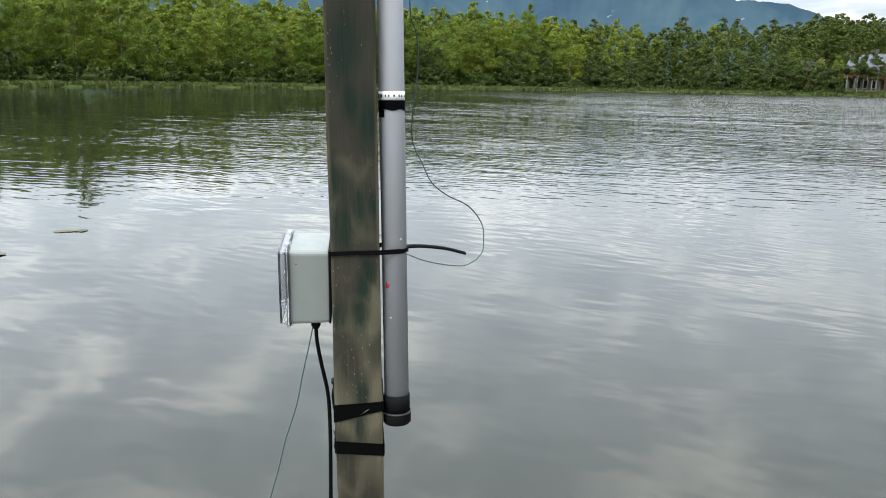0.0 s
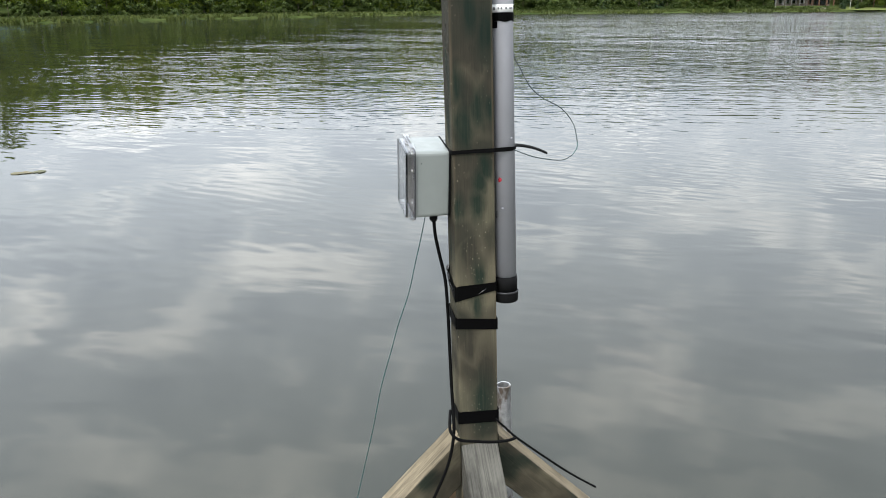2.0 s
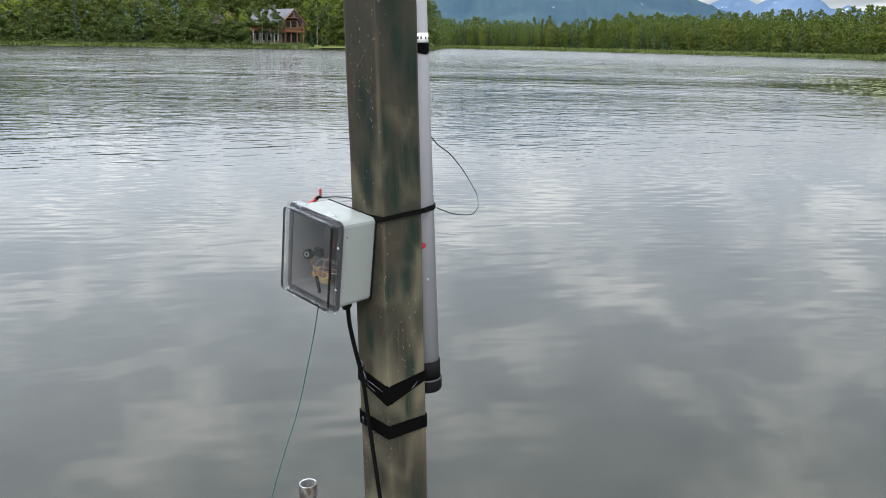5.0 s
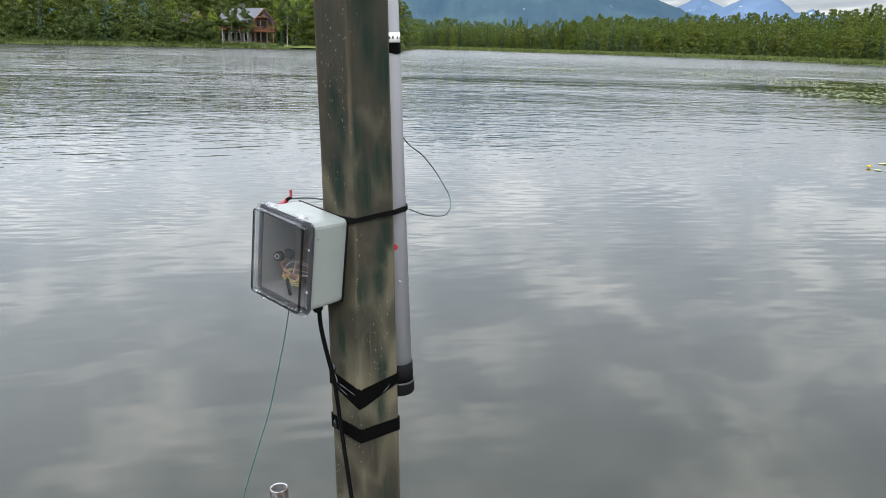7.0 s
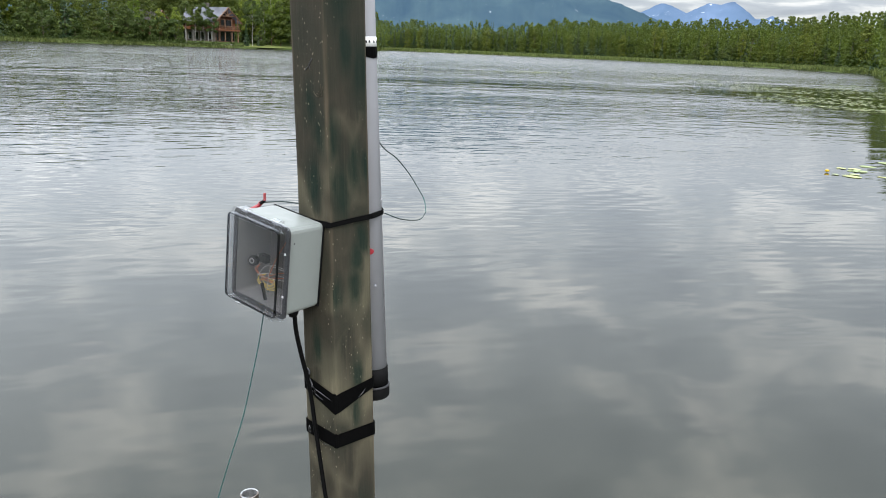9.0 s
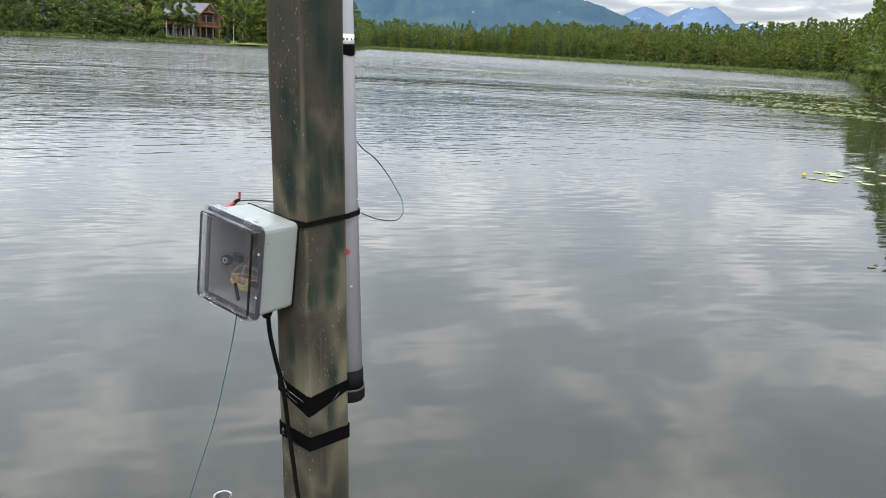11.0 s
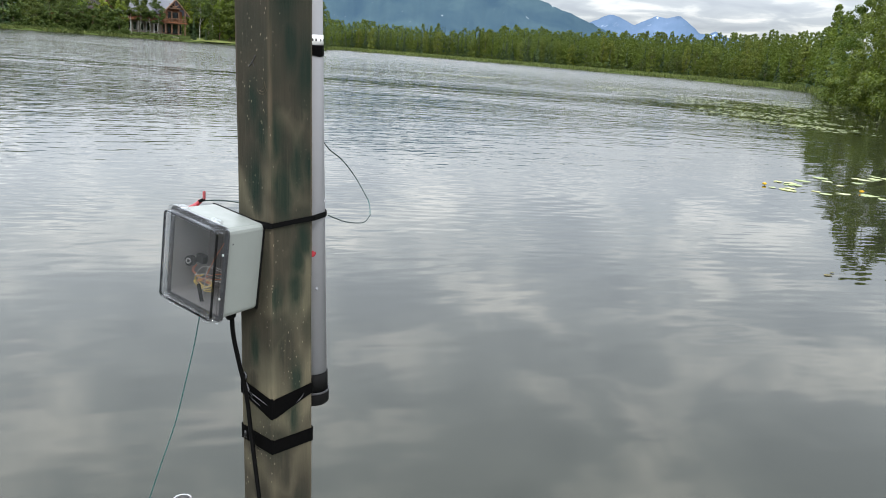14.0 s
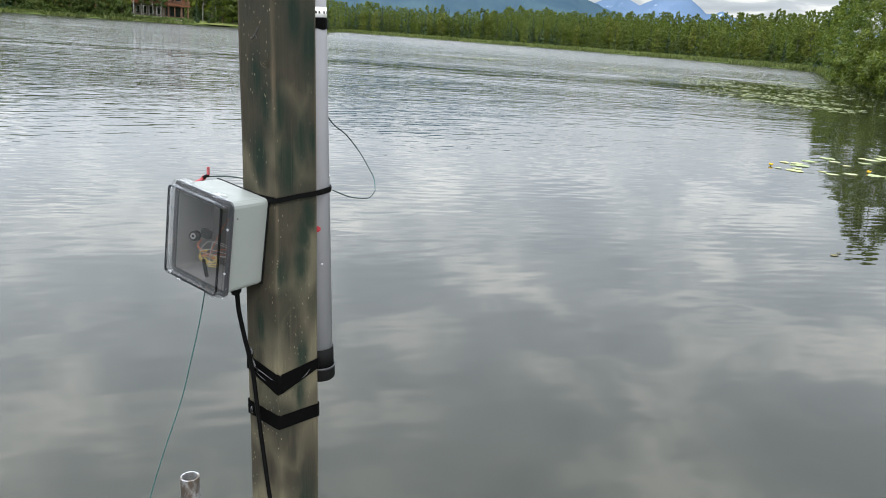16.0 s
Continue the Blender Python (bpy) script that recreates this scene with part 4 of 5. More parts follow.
part("crack", bm, M_INK, stand)

arcs = []
for i in range(3):
    r0 = 0.006 + 0.0032 * i
    arcs.append(tube([(-HALF - 0.0007, -0.022 + r0 * math.cos(t), 0.214 + 1.3 * r0 * math.sin(t)) for t in [radians(150 + 28 * i + k * 18) for k in range(8)]], 0.0004, 5))
part("knot", join(*arcs), M_BRACE, stand, "swirling grain round a knot")

# ---- dock under the post ----
dock = thing("dock", pose(0, 0, DECK), "pale weathered wooden dock over the water", "dock", kind="structure")
for name, y0, y1, i0, i1 in (("plank", -2.78, 0.42, 0, 9), ("plank", -2.78, 0.08, 9, 13)):
    pl = block((0.14, y1 - y0, 0.038), bevel=0.004, seg=1)
    pm = bpy.data.meshes.new("plank")
    pl.to_mesh(pm)
    pl.free()
    pm.materials.append(M_DECK)
    for i in range(i0, i1):
        o = new(name, pm)
        o.parent = dock
        o.matrix_basis = pose(-0.90 + i * 0.148, (y0 + y1) / 2, -0.020 + 0.0015 * math.sin(i * 2.3))
for x in (-0.85, 0.0, 0.80):
    part("joist", block((0.05, 2.8, 0.14), (x, -1.36, -0.112), 0.004), M_DECK, dock)
for x, y in ((-0.9, -2.6), (0.85, -2.6), (-0.9, -0.2), (0.85, -0.2)):
    part("pile", tube([(x, y, -2.0), (x, y, -0.04)], 0.06, 12), M_BARK, dock)

bm = block((0.40, 0.20, 0.14), (0.10, 0.53, 0.33), 0.03, 3)
flo = tagged(part("dock_float", bm, M_FLOAT), "white plastic dock float at the dock's end", "float")
bm = lathe([(0.0240, -0.6), (0.0240, 0.0), (0.0225, 0.001), (0.0195, 0.0), (0.0195, -0.6)], 28)
gp = tagged(part("standing_pipe", bm, M_GALV, smooth=False), "open galvanised steel pipe standing in the lake", "pipe")
gp.matrix_world = Matrix.Translation((0.245, 0.570, 0.852)) @ Vector((0, 0, 1)).rotation_difference(Vector((-0.03, 0.02, 1)).normalized()).to_matrix().to_4x4()
bm = lathe([(0.0240, -0.6), (0.0240, -1.6), (0.0195, -1.6), (0.0195, -0.6)], 28)
part("lower_pipe", bm, M_GALV, gp)

# ---- grey pipe beside the post ----
PIPE = Matrix.Translation((0, 0, 1.72)) @ Vector((0, 0, 1)).rotation_difference(Vector((-0.010, 0.052, 1.0))).to_matrix().to_4x4() @ pose(0.0735, -0.012, 0.0, 0.0, -0.55, 0)
pipe = thing("sensor_pipe", PIPE, "grey-white plastic pipe strapped upright to the post", "pipe")
part("tube", lathe([(0.0235, -0.305), (0.0235, 0.72), (0.0205, 0.72), (0.0205, -0.305)], 32, True), M_PVC, pipe, smooth=True)
part("sleeve", lathe([(0.0238, -0.283), (0.0252, -0.283), (0.0252, -0.316), (0.0238, -0.316)], 32, True), M_RUBBER, pipe, "black rubber sleeve", True)
part("end_cap", lathe([(0.001, -0.341), (0.0245, -0.341), (0.0268, -0.338), (0.0270, -0.322), (0.0262, -0.317), (0.001, -0.317)], 32, True), M_RUBBER, pipe, "black rubber end cap", True)
part("clamp_ring", lathe([(0.0253, -0.3165), (0.0277, -0.3165), (0.0277, -0.3195), (0.0253, -0.3195)], 32, True), M_GASKET, pipe, "thin dull clamp ring", True)
part("label", lathe([(0.0236, 0.274), (0.0241, 0.274), (0.0241, 0.289), (0.0236, 0.289)], 32, True), M_LABEL, pipe, "white paper label", True)
for i in range(9):
    t = radians(-165 + i * 20 + (i % 3) * 3)
    h = 0.006 if i < 2 else 0.0042
    bm = block((0.0006, 0.0042 if i < 2 else 0.003, h), (0.0243, 0, 0.2812), 0.0)
    bmesh.ops.rotate(bm, matrix=Matrix.Rotation(t, 3, "Z"), verts=bm.verts)
    part("print_bar", bm, M_INK, pipe)
o = [(0.0237 * math.cos(2 * math.pi * k / 24), 0.0237 * math.sin(2 * math.pi * k / 24)) for k in range(24)]
part("tape_wrap", band(o, [0.273] * 24, [0.256 + 0.0015 * math.sin(k * 1.3) for k in range(24)], 0.0011), M_TAPE, pipe, "black tape wrap")
t0 = [(0.0238 * math.cos(radians(t)), 0.0238 * math.sin(radians(t))) for t in range(-165, -126, 6)]
part("tape_tail", band(t0, [0.2565] * len(t0), [0.243] * len(t0), 0.0011, False), M_TAPE, pipe)
bm = bmesh.new()
bmesh.ops.create_icosphere(bm, subdivisions=2, radius=0.0055)
bmesh.ops.scale(bm, vec=(0.16, 0.75, 1.0), verts=bm.verts)
for v in bm.verts:
    v.co *= 1 + 0.35 * noise.noise(v.co * 300)
bmesh.ops.transform(bm, matrix=pose(0, 0, 0, 0, 0, -128) @ pose(0.0236, 0, -0.066), verts=bm.verts)
part("red_mark", bm, M_RED, pipe, "small red paint mark")
bm = tube([(0.0238 * math.cos(radians(-150)), 0.0238 * math.sin(radians(-150)), -0.135), (0.0240 * math.cos(radians(-150)), 0.0240 * math.sin(radians(-150)), -0.150)], 0.0012, 6)
part("scratch", bm, M_INK, pipe)
for t, z in ((-115, -0.128), (-60, 0.02), (-100, 0.45)):
    bm = bmesh.new()
    bmesh.ops.create_uvsphere(bm, u_segments=10, v_segments=6, radius=0.0028)
    bmesh.ops.transform(bm, matrix=pose(0, 0, 0, 0, 0, t) @ pose(0.0232, 0, z), verts=bm.verts)
    part("rivet", bm, M_PVC, pipe)

# ---- straps and tape ----


def round_square(hx, hy, r=0.006):
    pts = []
    for cx, cy, a0 in ((1, -1, -90), (1, 1, 0), (-1, 1, 90), (-1, -1, 180)):
        for k in range(4):
            t = radians(a0 + k * 30)
            pts.append((cx * (hx - r) + r * math.cos(t), cy * (hy - r) + r * math.sin(t)))
    return pts


SQ = round_square(HALF + 0.0016, DEEP + 0.0016)


def wrap(name, zs, label, waver=0.0008):
    """Tape round the post: zs gives (top, bottom) at the corners front-right, back-right, back-left, front-left."""
    tops, bots = [], []
    for i in range(16):
        c = i // 4
        tops.append(zs[c][0] + waver * math.sin(i * 2.1))
        bots.append(zs[c][1] + waver * math.sin(i * 1.7 + 2))
    ob = part(name, band(SQ, tops, bots, 0.0014), M_TAPE)
    ob.matrix_world = POST
    return tagged(ob, label, "tape", "tape bands on the post")


wrap("tape_band", [(-0.288, -0.308), (-0.270, -0.290), (-0.272, -0.300), (-0.291, -0.326)], "creased black tape band slanting round the post", 0.0016)
wrap("tape_band", [(-0.373, -0.398), (-0.372, -0.397), (-0.356, -0.382), (-0.364, -0.389)], "flat black tape band round the post")
wrap("tape_band", [(-0.594, -0.624), (-0.594, -0.624), (-0.590, -0.619), (-0.590, -0.620)], "black tape band low on the post above the braces")
# wrinkled folds on the slanting band


def tape_fold(points, width, label):
    ob = part("tape_fold", tube(points, lambda u: width * (0.35 + 0.65 * math.sin(math.pi * min(1.0, 0.1 + 0.9 * u))), 6, 12, 0.35), M_SHINY)
    ob.matrix_world = POST
    tagged(ob, label, "tape", "loose folds of tape")


SIDE, FRONT = -HALF - 0.0030, -DEEP - 0.0030
tape_fold([(SIDE, 0.034, -0.279), (SIDE - 0.0015, 0.016, -0.289), (SIDE - 0.001, -0.006, -0.296), (SIDE, -0.028, -0.303)], 0.0040, "loose shiny fold of black tape along the band")
tape_fold([(SIDE, 0.030, -0.289), (SIDE - 0.001, 0.012, -0.299), (SIDE, -0.010, -0.309)], 0.0032, "creased shiny fold of black tape")
tape_fold([(SIDE + 0.001, 0.022, -0.277), (SIDE - 0.0005, 0.018, -0.286), (SIDE + 0.001, 0.008, -0.300)], 0.0024, "short crosswise crease of black tape")
tape_fold([(0.004, FRONT, -0.312), (0.012, FRONT - 0.002, -0.306), (0.020, FRONT - 0.001, -0.301)], 0.0026, "curled shiny end of black tape")
for z, size in ((-0.268, 0.0085), (-0.372, 0.0065)):
    bm = bmesh.new()
    bmesh.ops.create_icosphere(bm, subdivisions=2, radius=size)
    for v in bm.verts:
        v.co *= 1 + 0.55 * noise.noise(v.co * 260 + Vector((z * 50, 0, 0)))
    bmesh.ops.scale(bm, vec=(0.5, 0.6, 1.1), verts=bm.verts)
    bmesh.ops.translate(bm, vec=(-HALF - 0.0035, 0.026, z), verts=bm.verts)
    ob = part("tape_tuft", bm, M_SHINY)
    ob.matrix_world = POST
    tagged(ob, "small crumpled tuft of black tape beside the cable", "tape", "loose folds of tape")
tape_fold([(SIDE, 0.012, -0.384), (SIDE - 0.001, -0.006, -0.388), (SIDE, -0.022, -0.389)], 0.0016, "thin lifted edge of black tape")

arc = [(0.0729 + 0.0247 * math.cos(radians(t)), -0.006 + 0.0247 * math.sin(radians(t))) for t in range(-75, 91, 15)]
loop = [(-HALF, -DEEP - 0.002), (0.0, -DEEP - 0.0022), (0.045, -DEEP - 0.0026)] + arc + SQ[6:13]
n = len(loop)
ob = part("strap", band(loop, [0.0035 + 0.001 * math.sin(i) for i in range(n)], [-0.0045 + 0.001 * math.sin(i * 1.4) for i in range(n)], 0.0022), M_CABLE)
ob.matrix_world = POST
tagged(ob, "black cable-tie strap round the post and the grey pipe", "strap")
bm = tube([(0.090, 0.004, 1.722), (0.130, 0.060, 1.711), (0.185, 0.130, 1.691), (0.236, 0.190, 1.667)], 0.0046, 8, 14, 0.55)
tagged(part("strap_tail", bm, M_CABLE), "stiff black tail of the cable-tie strap", "strap")

# ---- enclosure ----
BOX = pose(-0.0450, 0.036, 1.656, 6.0, 0, 0)
box = thing("junction_box", BOX, "light grey weatherproof plastic box with a clear lid on the post", "junction box")
BW, BH, BD, WALL = 0.126, 0.146, 0.074, 0.003


def open_box(inside):
    """A box open towards -x with walls of even thickness and rounded edges: its outer skin with the rim, or its lining."""
    bm = bmesh.new()
    def ring(x, w, h, r):
        out = []
        for cy, cz, a0 in ((1, 1, 0), (-1, 1, 90), (-1, -1, 180), (1, -1, 270)):
            for k in range(4):
                t = radians(a0 + k * 30)
                out.append(bm.verts.new((x, cy * (w / 2 - r) + r * math.cos(t), cz * (h / 2 - r) + r * math.sin(t))))
        return out
    rs = [ring(0.0, BW - 0.010, BH - 0.010, 0.006), ring(-0.002, BW - 0.005, BH - 0.005, 0.007), ring(-0.006, BW - 0.003, BH - 0.003, 0.008), ring(-BD, BW, BH, 0.009),
          ring(-BD, BW - 2 * WALL, BH - 2 * WALL, 0.007), ring(-0.004, BW - 2 * WALL - 0.003, BH - 2 * WALL - 0.003, 0.006)]
    for p, q in (list(zip(rs, rs[1:]))[4:] if inside else list(zip(rs, rs[1:]))[:4]):
        for k in range(16):
            bm.faces.new((p[k], p[(k + 1) % 16], q[(k + 1) % 16], q[k]))
    bm.faces.new(rs[-1][::-1] if inside else rs[0])
    bmesh.ops.delete(bm, geom=[v for v in bm.verts if not v.link_faces], context="VERTS")
    if not inside:
        bmesh.ops.recalc_face_normals(bm, faces=bm.faces)
    return bm


part("body", open_box(False), M_BOX, box)
# added black plate that draws the dark gap between box and post
part("foam_pad", block((0.004, BW - 0.003, BH - 0.003), (-0.0015, 0, 0), 0.001), M_RUBBER, box, "added black plate for the dark gap at the post")
part("lining", open_box(True), M_BOX_WALL, box, "grey inside coloured darker for its shade")
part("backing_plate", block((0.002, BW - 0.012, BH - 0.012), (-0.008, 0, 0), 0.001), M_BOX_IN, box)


def frame_ring(x0, x1, w, h, t, r):
    bm = bmesh.new()
    def ring(x, ww, hh, rr):
        out = []
        for cy, cz, a0 in ((1, 1, 0), (-1, 1, 90), (-1, -1, 180), (1, -1, 270)):
            for k in range(4):
                tt = radians(a0 + k * 30)
                out.append(bm.verts.new((x, cy * (ww / 2 - rr) + rr * math.cos(tt), cz * (hh / 2 - rr) + rr * math.sin(tt))))
        return out
    rs = [ring(x0, w, h, r), ring(x1, w, h, r), ring(x1, w - 2 * t, h - 2 * t, max(0.002, r - t)), ring(x0, w - 2 * t, h - 2 * t, max(0.002, r - t))]
    for p, q in zip(rs, rs[1:] + rs[:1]):
        for k in range(16):
            bm.faces.new((p[k], p[(k + 1) % 16], q[(k + 1) % 16], q[k]))
    bmesh.ops.recalc_face_normals(bm, faces=bm.faces)
    return bm


part("gasket", frame_ring(-BD - 0.0002, -BD - 0.003, BW + 0.011, BH + 0.006, 0.008, 0.010), M_GASKET, box, "dark rubber gasket")
lid = part("lid", join(frame_ring(-BD - 0.0032, -BD - 0.0075, BW + 0.014, BH + 0.010, 0.010, 0.010), frame_ring(-BD - 0.0077, -BD - 0.0165, BW - 0.001, BH - 0.003, 0.002, 0.007),
                       block((0.0020, BW - 0.007, BH - 0.009), (-BD - 0.0195, 0, 0), 0.0008)), M_CLEAR, box, "clear hinged plastic lid")
part("lid_rim", frame_ring(-BD - 0.0167, -BD - 0.0205, BW - 0.001, BH - 0.003, 0.0013, 0.007), M_CLEAR_EDGE, lid, "thick grey-looking clear rim")
for z, y in ((1, -0.038), (1, 0.038), (-1, 0.038), (-1, -0.038)):
    part("hinge" if z > 0 else "latch", block((0.014, 0.020, 0.006), (-BD - 0.004, y, z * (BH / 2 + 0.006)), 0.0015), M_CLEAR, lid, "clear plastic clip")
for y, z in ((-0.0655, 0.035), (-0.0655, -0.035)):
    bm = lathe([(0.0001, 0.0012), (0.0018, 0.001), (0.0022, 0.0), (0.0001, 0.0)], 10)
    bmesh.ops.transform(bm, matrix=pose(-BD - 0.0077, y, z, 0, -90, 0), verts=bm.verts)
    part("screw", bm, M_STEEL, box)
bm = lathe([(0.0001, 0.0006), (0.0014, 0.0005), (0.0016, 0.0), (0.0001, 0.0)], 10)
bmesh.ops.transform(bm, matrix=pose(-BD + 0.012, -BW / 2 + 0.0006, 0.048, 90, 0, 0), verts=bm.verts)
part("vent_hole", bm, M_INK, box)
# cable gland under the box
bm = lathe([(0.0001, 0.002), (0.0100, 0.002), (0.0100, -0.005), (0.0090, -0.006), (0.0090, -0.013), (0.0060, -0.019), (0.0001, -0.019)], 16)
bmesh.ops.translate(bm, vec=(-0.030, -0.034, -BH / 2), verts=bm.verts)
part("cable_gland", bm, M_RUBBER, box, "black cable gland")
# what lies in the box
bm = lathe([(0.0001, 0.010), (0.007, 0.010), (0.0085, 0.008), (0.0085, 0.0), (0.0001, 0.0)], 18)
bmesh.ops.transform(bm, matrix=pose(-0.052, 0.042, -0.013, 20, -80, 0), verts=bm.verts)
dial = part("buzzer", bm, M_RUBBER, box, "small black round buzzer")
bm = lathe([(0.0025, 0.0106), (0.0048, 0.0106), (0.0048, 0.0102), (0.0025, 0.0102)], 16, True)
bmesh.ops.transform(bm, matrix=pose(-0.052, 0.042, -0.013, 20, -80, 0), verts=bm.verts)
part("buzzer_ring", bm, M_BOX_WALL, dial)
part("buzzer_clip", block((0.010, 0.018, 0.014), (-0.044, 0.028, -0.007), 0.002), M_RUBBER, dial)
part("circuit_board", block((0.003, 0.040, 0.066), (-0.013, -0.028, 0.012), 0.0008), M_BLUE, box, "blue circuit board")
for i, (y, z, sy, sz) in enumerate(((-0.020, 0.030, 0.012, 0.010), (-0.036, 0.010, 0.010, 0.014), (-0.024, -0.006, 0.016, 0.006), (-0.034, 0.034, 0.006, 0.008))):
    part("chip", block((0.004, sy, sz), (-0.0165, y, z), 0.0005), M_RUBBER, box)
wr = random.Random(2)
for i in range(4):
    # a loose coil of yellow wire
    c = (-0.046 + 0.002 * i, 0.019 + 0.002 * (i % 3), -0.050 + 0.0024 * i)
    p = [(c[0] + 0.008 * math.sin(t + i), c[1] + (0.024 - 0.002 * (i % 4)) * math.cos(t + i * 0.9), c[2] + (0.003 + 0.0008 * i) * math.sin(t * 1.1 + i * 0.9)) for t in [k * 0.6 for k in range(8 + i % 3)]]
    part("wire", tube(p, 0.0008, 6, 40), M_WIRE_YELLOW, box)
for i in range(7):
    a = (-0.024, -0.012 + wr.uniform(-.014, .016), -0.033 + wr.uniform(-.010, .012))
    b = (-0.052, 0.028 + wr.uniform(-.022, .016), -0.046 + wr.uniform(-.008, .010))
    mid = ((a[0] + b[0]) / 2 - 0.004, (a[1] + b[1]) / 2 + wr.uniform(-.008, .010), max(a[2], b[2]) + wr.uniform(-.004, .009))
    part("wire", tube([a, mid, b], 0.0006, 6, 16), (M_WIRE_WHITE, M_WIRE_BROWN, M_WIRE_WHITE)[i % 3], box)
for dy in (0, 0.004):
    part("wire", tube([(-0.048, 0.034, -0.018), (-0.050, 0.038 + dy, -0.030), (-0.046, 0.022, -0.038 - dy), (-0.040, 0.004, -0.044)], 0.0007, 6, 16), M_WIRE_BROWN, box)
part("wire", tube([(-0.014, 0.004, 0.058), (-0.022, 0.000, 0.03), (-0.034, 0.008, 0.0), (-0.046, 0.014, -0.036)], 0.0007, 6, 12), M_WIRE_BROWN, box)
part("probe", tube([(-0.060, 0.012, -0.042), (-0.063, -0.003, -0.066)], 0.0028, 8), M_CABLE, box, "short black probe")

# red-tagged connector behind the box
conn = thing("wire_connector", pose(0.020, 0.215, 1.70), "red and black clip on a wire behind the box", "connector")
part("jaw", tube([(-0.030, 0.010, -0.022), (-0.014, 0.012, -0.008), (0.0, 0.006, 0.0), (0.006, 0.001, 0.008)], 0.0040, 8, 10), M_RED, conn)
part("spring", tube([(0.001, 0.000, 0.006), (0.006, -0.002, 0.009), (0.010, -0.005, 0.010)], 0.0030, 8, 8), M_RUBBER, conn)
part("tag", block((0.005, 0.003, 0.015), (0.009, -0.004, 0.018), 0.0008), M_TAG, conn)
part("lead", tube([(0.006, 0.0, 0.008), (0.030, -0.040, 0.012), (0.040, -0.100, 0.010), (0.020, -0.158, 0.0)], 0.0014, 6, 14), M_WIRE_DARK, conn)

# ---- cables ----
bm = tube([(-0.0750, 0.008, 1.568), (-0.073, 0.006, 1.535), (-0.065, 0.002, 1.49), (-0.053, -0.004, 1.43), (-0.0495, -0.014, 1.36), (-0.0490, -0.030, 1.28), (-0.0490, -0.048, 1.20),
           (-0.0490, -0.066, 1.14), (-0.052, -0.088, 1.09), (-0.066, -0.098, 1.025), (-0.097, -0.100, 0.948), (-0.131, -0.100, 0.876), (-0.20, -0.10, 0.72), (-0.26, -0.12, 0.475)], 0.0037, 8, 60)
tagged(part("power_cable", bm, M_CABLE, smooth=True), "black cable running from the box down the post", "cable")
bm = tube([(-0.052, -0.050, 1.130), (-0.060, -0.085, 1.128), (-0.065, -0.118, 1.116), (-0.048, -0.128, 1.100), (-0.010, -0.124, 1.089), (0.030, -0.121, 1.081), (0.066, -0.118, 1.079), (0.086, -0.116, 1.083)], 0.0034, 8, 40)
zt = tagged(part("cable_loop", bm, M_CABLE, smooth=True), "black cable tie looped loosely round the braces", "cable tie")
bm = tube([(0.046, -0.082, 1.116), (0.070, -0.105, 1.096), (0.090, -0.118, 1.080), (0.150, -0.138, 1.036), (0.205, -0.150, 0.996), (0.262, -0.160, 0.960)], 0.0040, 8, 24, 0.6)
part("tie_tail", bm, M_CABLE, zt)

bm = tube([(-0.078, 0.070, 1.592), (-0.083, 0.077, 1.552), (-0.093, 0.078, 1.503), (-0.107, 0.082, 1.440), (-0.122, 0.090, 1.367), (-0.147, 0.100, 1.286), (-0.164, 0.112, 1.215), (-0.190, 0.118, 1.120), (-0.215, 0.120, 1.0),
           (-0.245, 0.125, 0.870), (-0.273, 0.130, 0.737), (-0.31, 0.14, 0.47)], 0.00105, 6, 50)
tagged(part("antenna_wire", bm, M_WIRE_TEAL), "thin teal wire hanging from the box", "wire")
loop_wire = tagged(part("loose_wire", tube([(0.103, 0.087, 2.419), (0.105, 0.091, 2.174), (0.119, 0.098, 2.117), (0.123, 0.098, 2.054), (0.112, 0.084, 1.969), (0.112, 0.07, 1.915), (0.13, 0.061, 1.875), (0.147, 0.045, 1.84),
           (0.178, 0.050, 1.814), (0.222, 0.058, 1.791), (0.248, 0.045, 1.757), (0.247, 0.012, 1.722)], 0.0012, 6, 60), M_WIRE_DARK), "thin dark green wire curling out beside the grey pipe", "wire")
part("bare_end", tube([(0.247, 0.012, 1.722), (0.243, 0.003, 1.711), (0.228, -0.012, 1.698)], 0.0010, 6, 8), M_WIRE_TEAL, loop_wire, "teal stretch")
part("return_lead", tube([(0.228, -0.012, 1.698), (0.198, -0.022, 1.690), (0.135, -0.036, 1.702), (0.090, -0.036, 1.719)], 0.0010, 6, 16), M_WIRE_DARK, loop_wire)

# ---- water plants ----


def pad_bm(r, seed):
    """A floating heart-shaped leaf, slightly curled."""
    q = random.Random(seed)
    bm = bmesh.new()
    c = bm.verts.new((0, 0, 0.004))
    rim = []
    for k in range(13):
        t = radians(18 + k * 27)
        rr = r * (1 + 0.08 * math.sin(3 * t + seed))
        rim.append(bm.verts.new((rr * math.cos(t) * 1.25, rr * math.sin(t), 0.005 + q.uniform(0, 0.004))))
    for p, w in zip(rim, rim[1:]):
        bm.faces.new((c, p, w))
    g = bmesh.ops.extrude_face_region(bm, geom=bm.faces[:])
    bmesh.ops.translate(bm, vec=(0, 0, -0.003), verts=[v for v in g["geom"] if isinstance(v, bmesh.types.BMVert)])
    bmesh.ops.recalc_face_normals(bm, faces=bm.faces)
    return bm


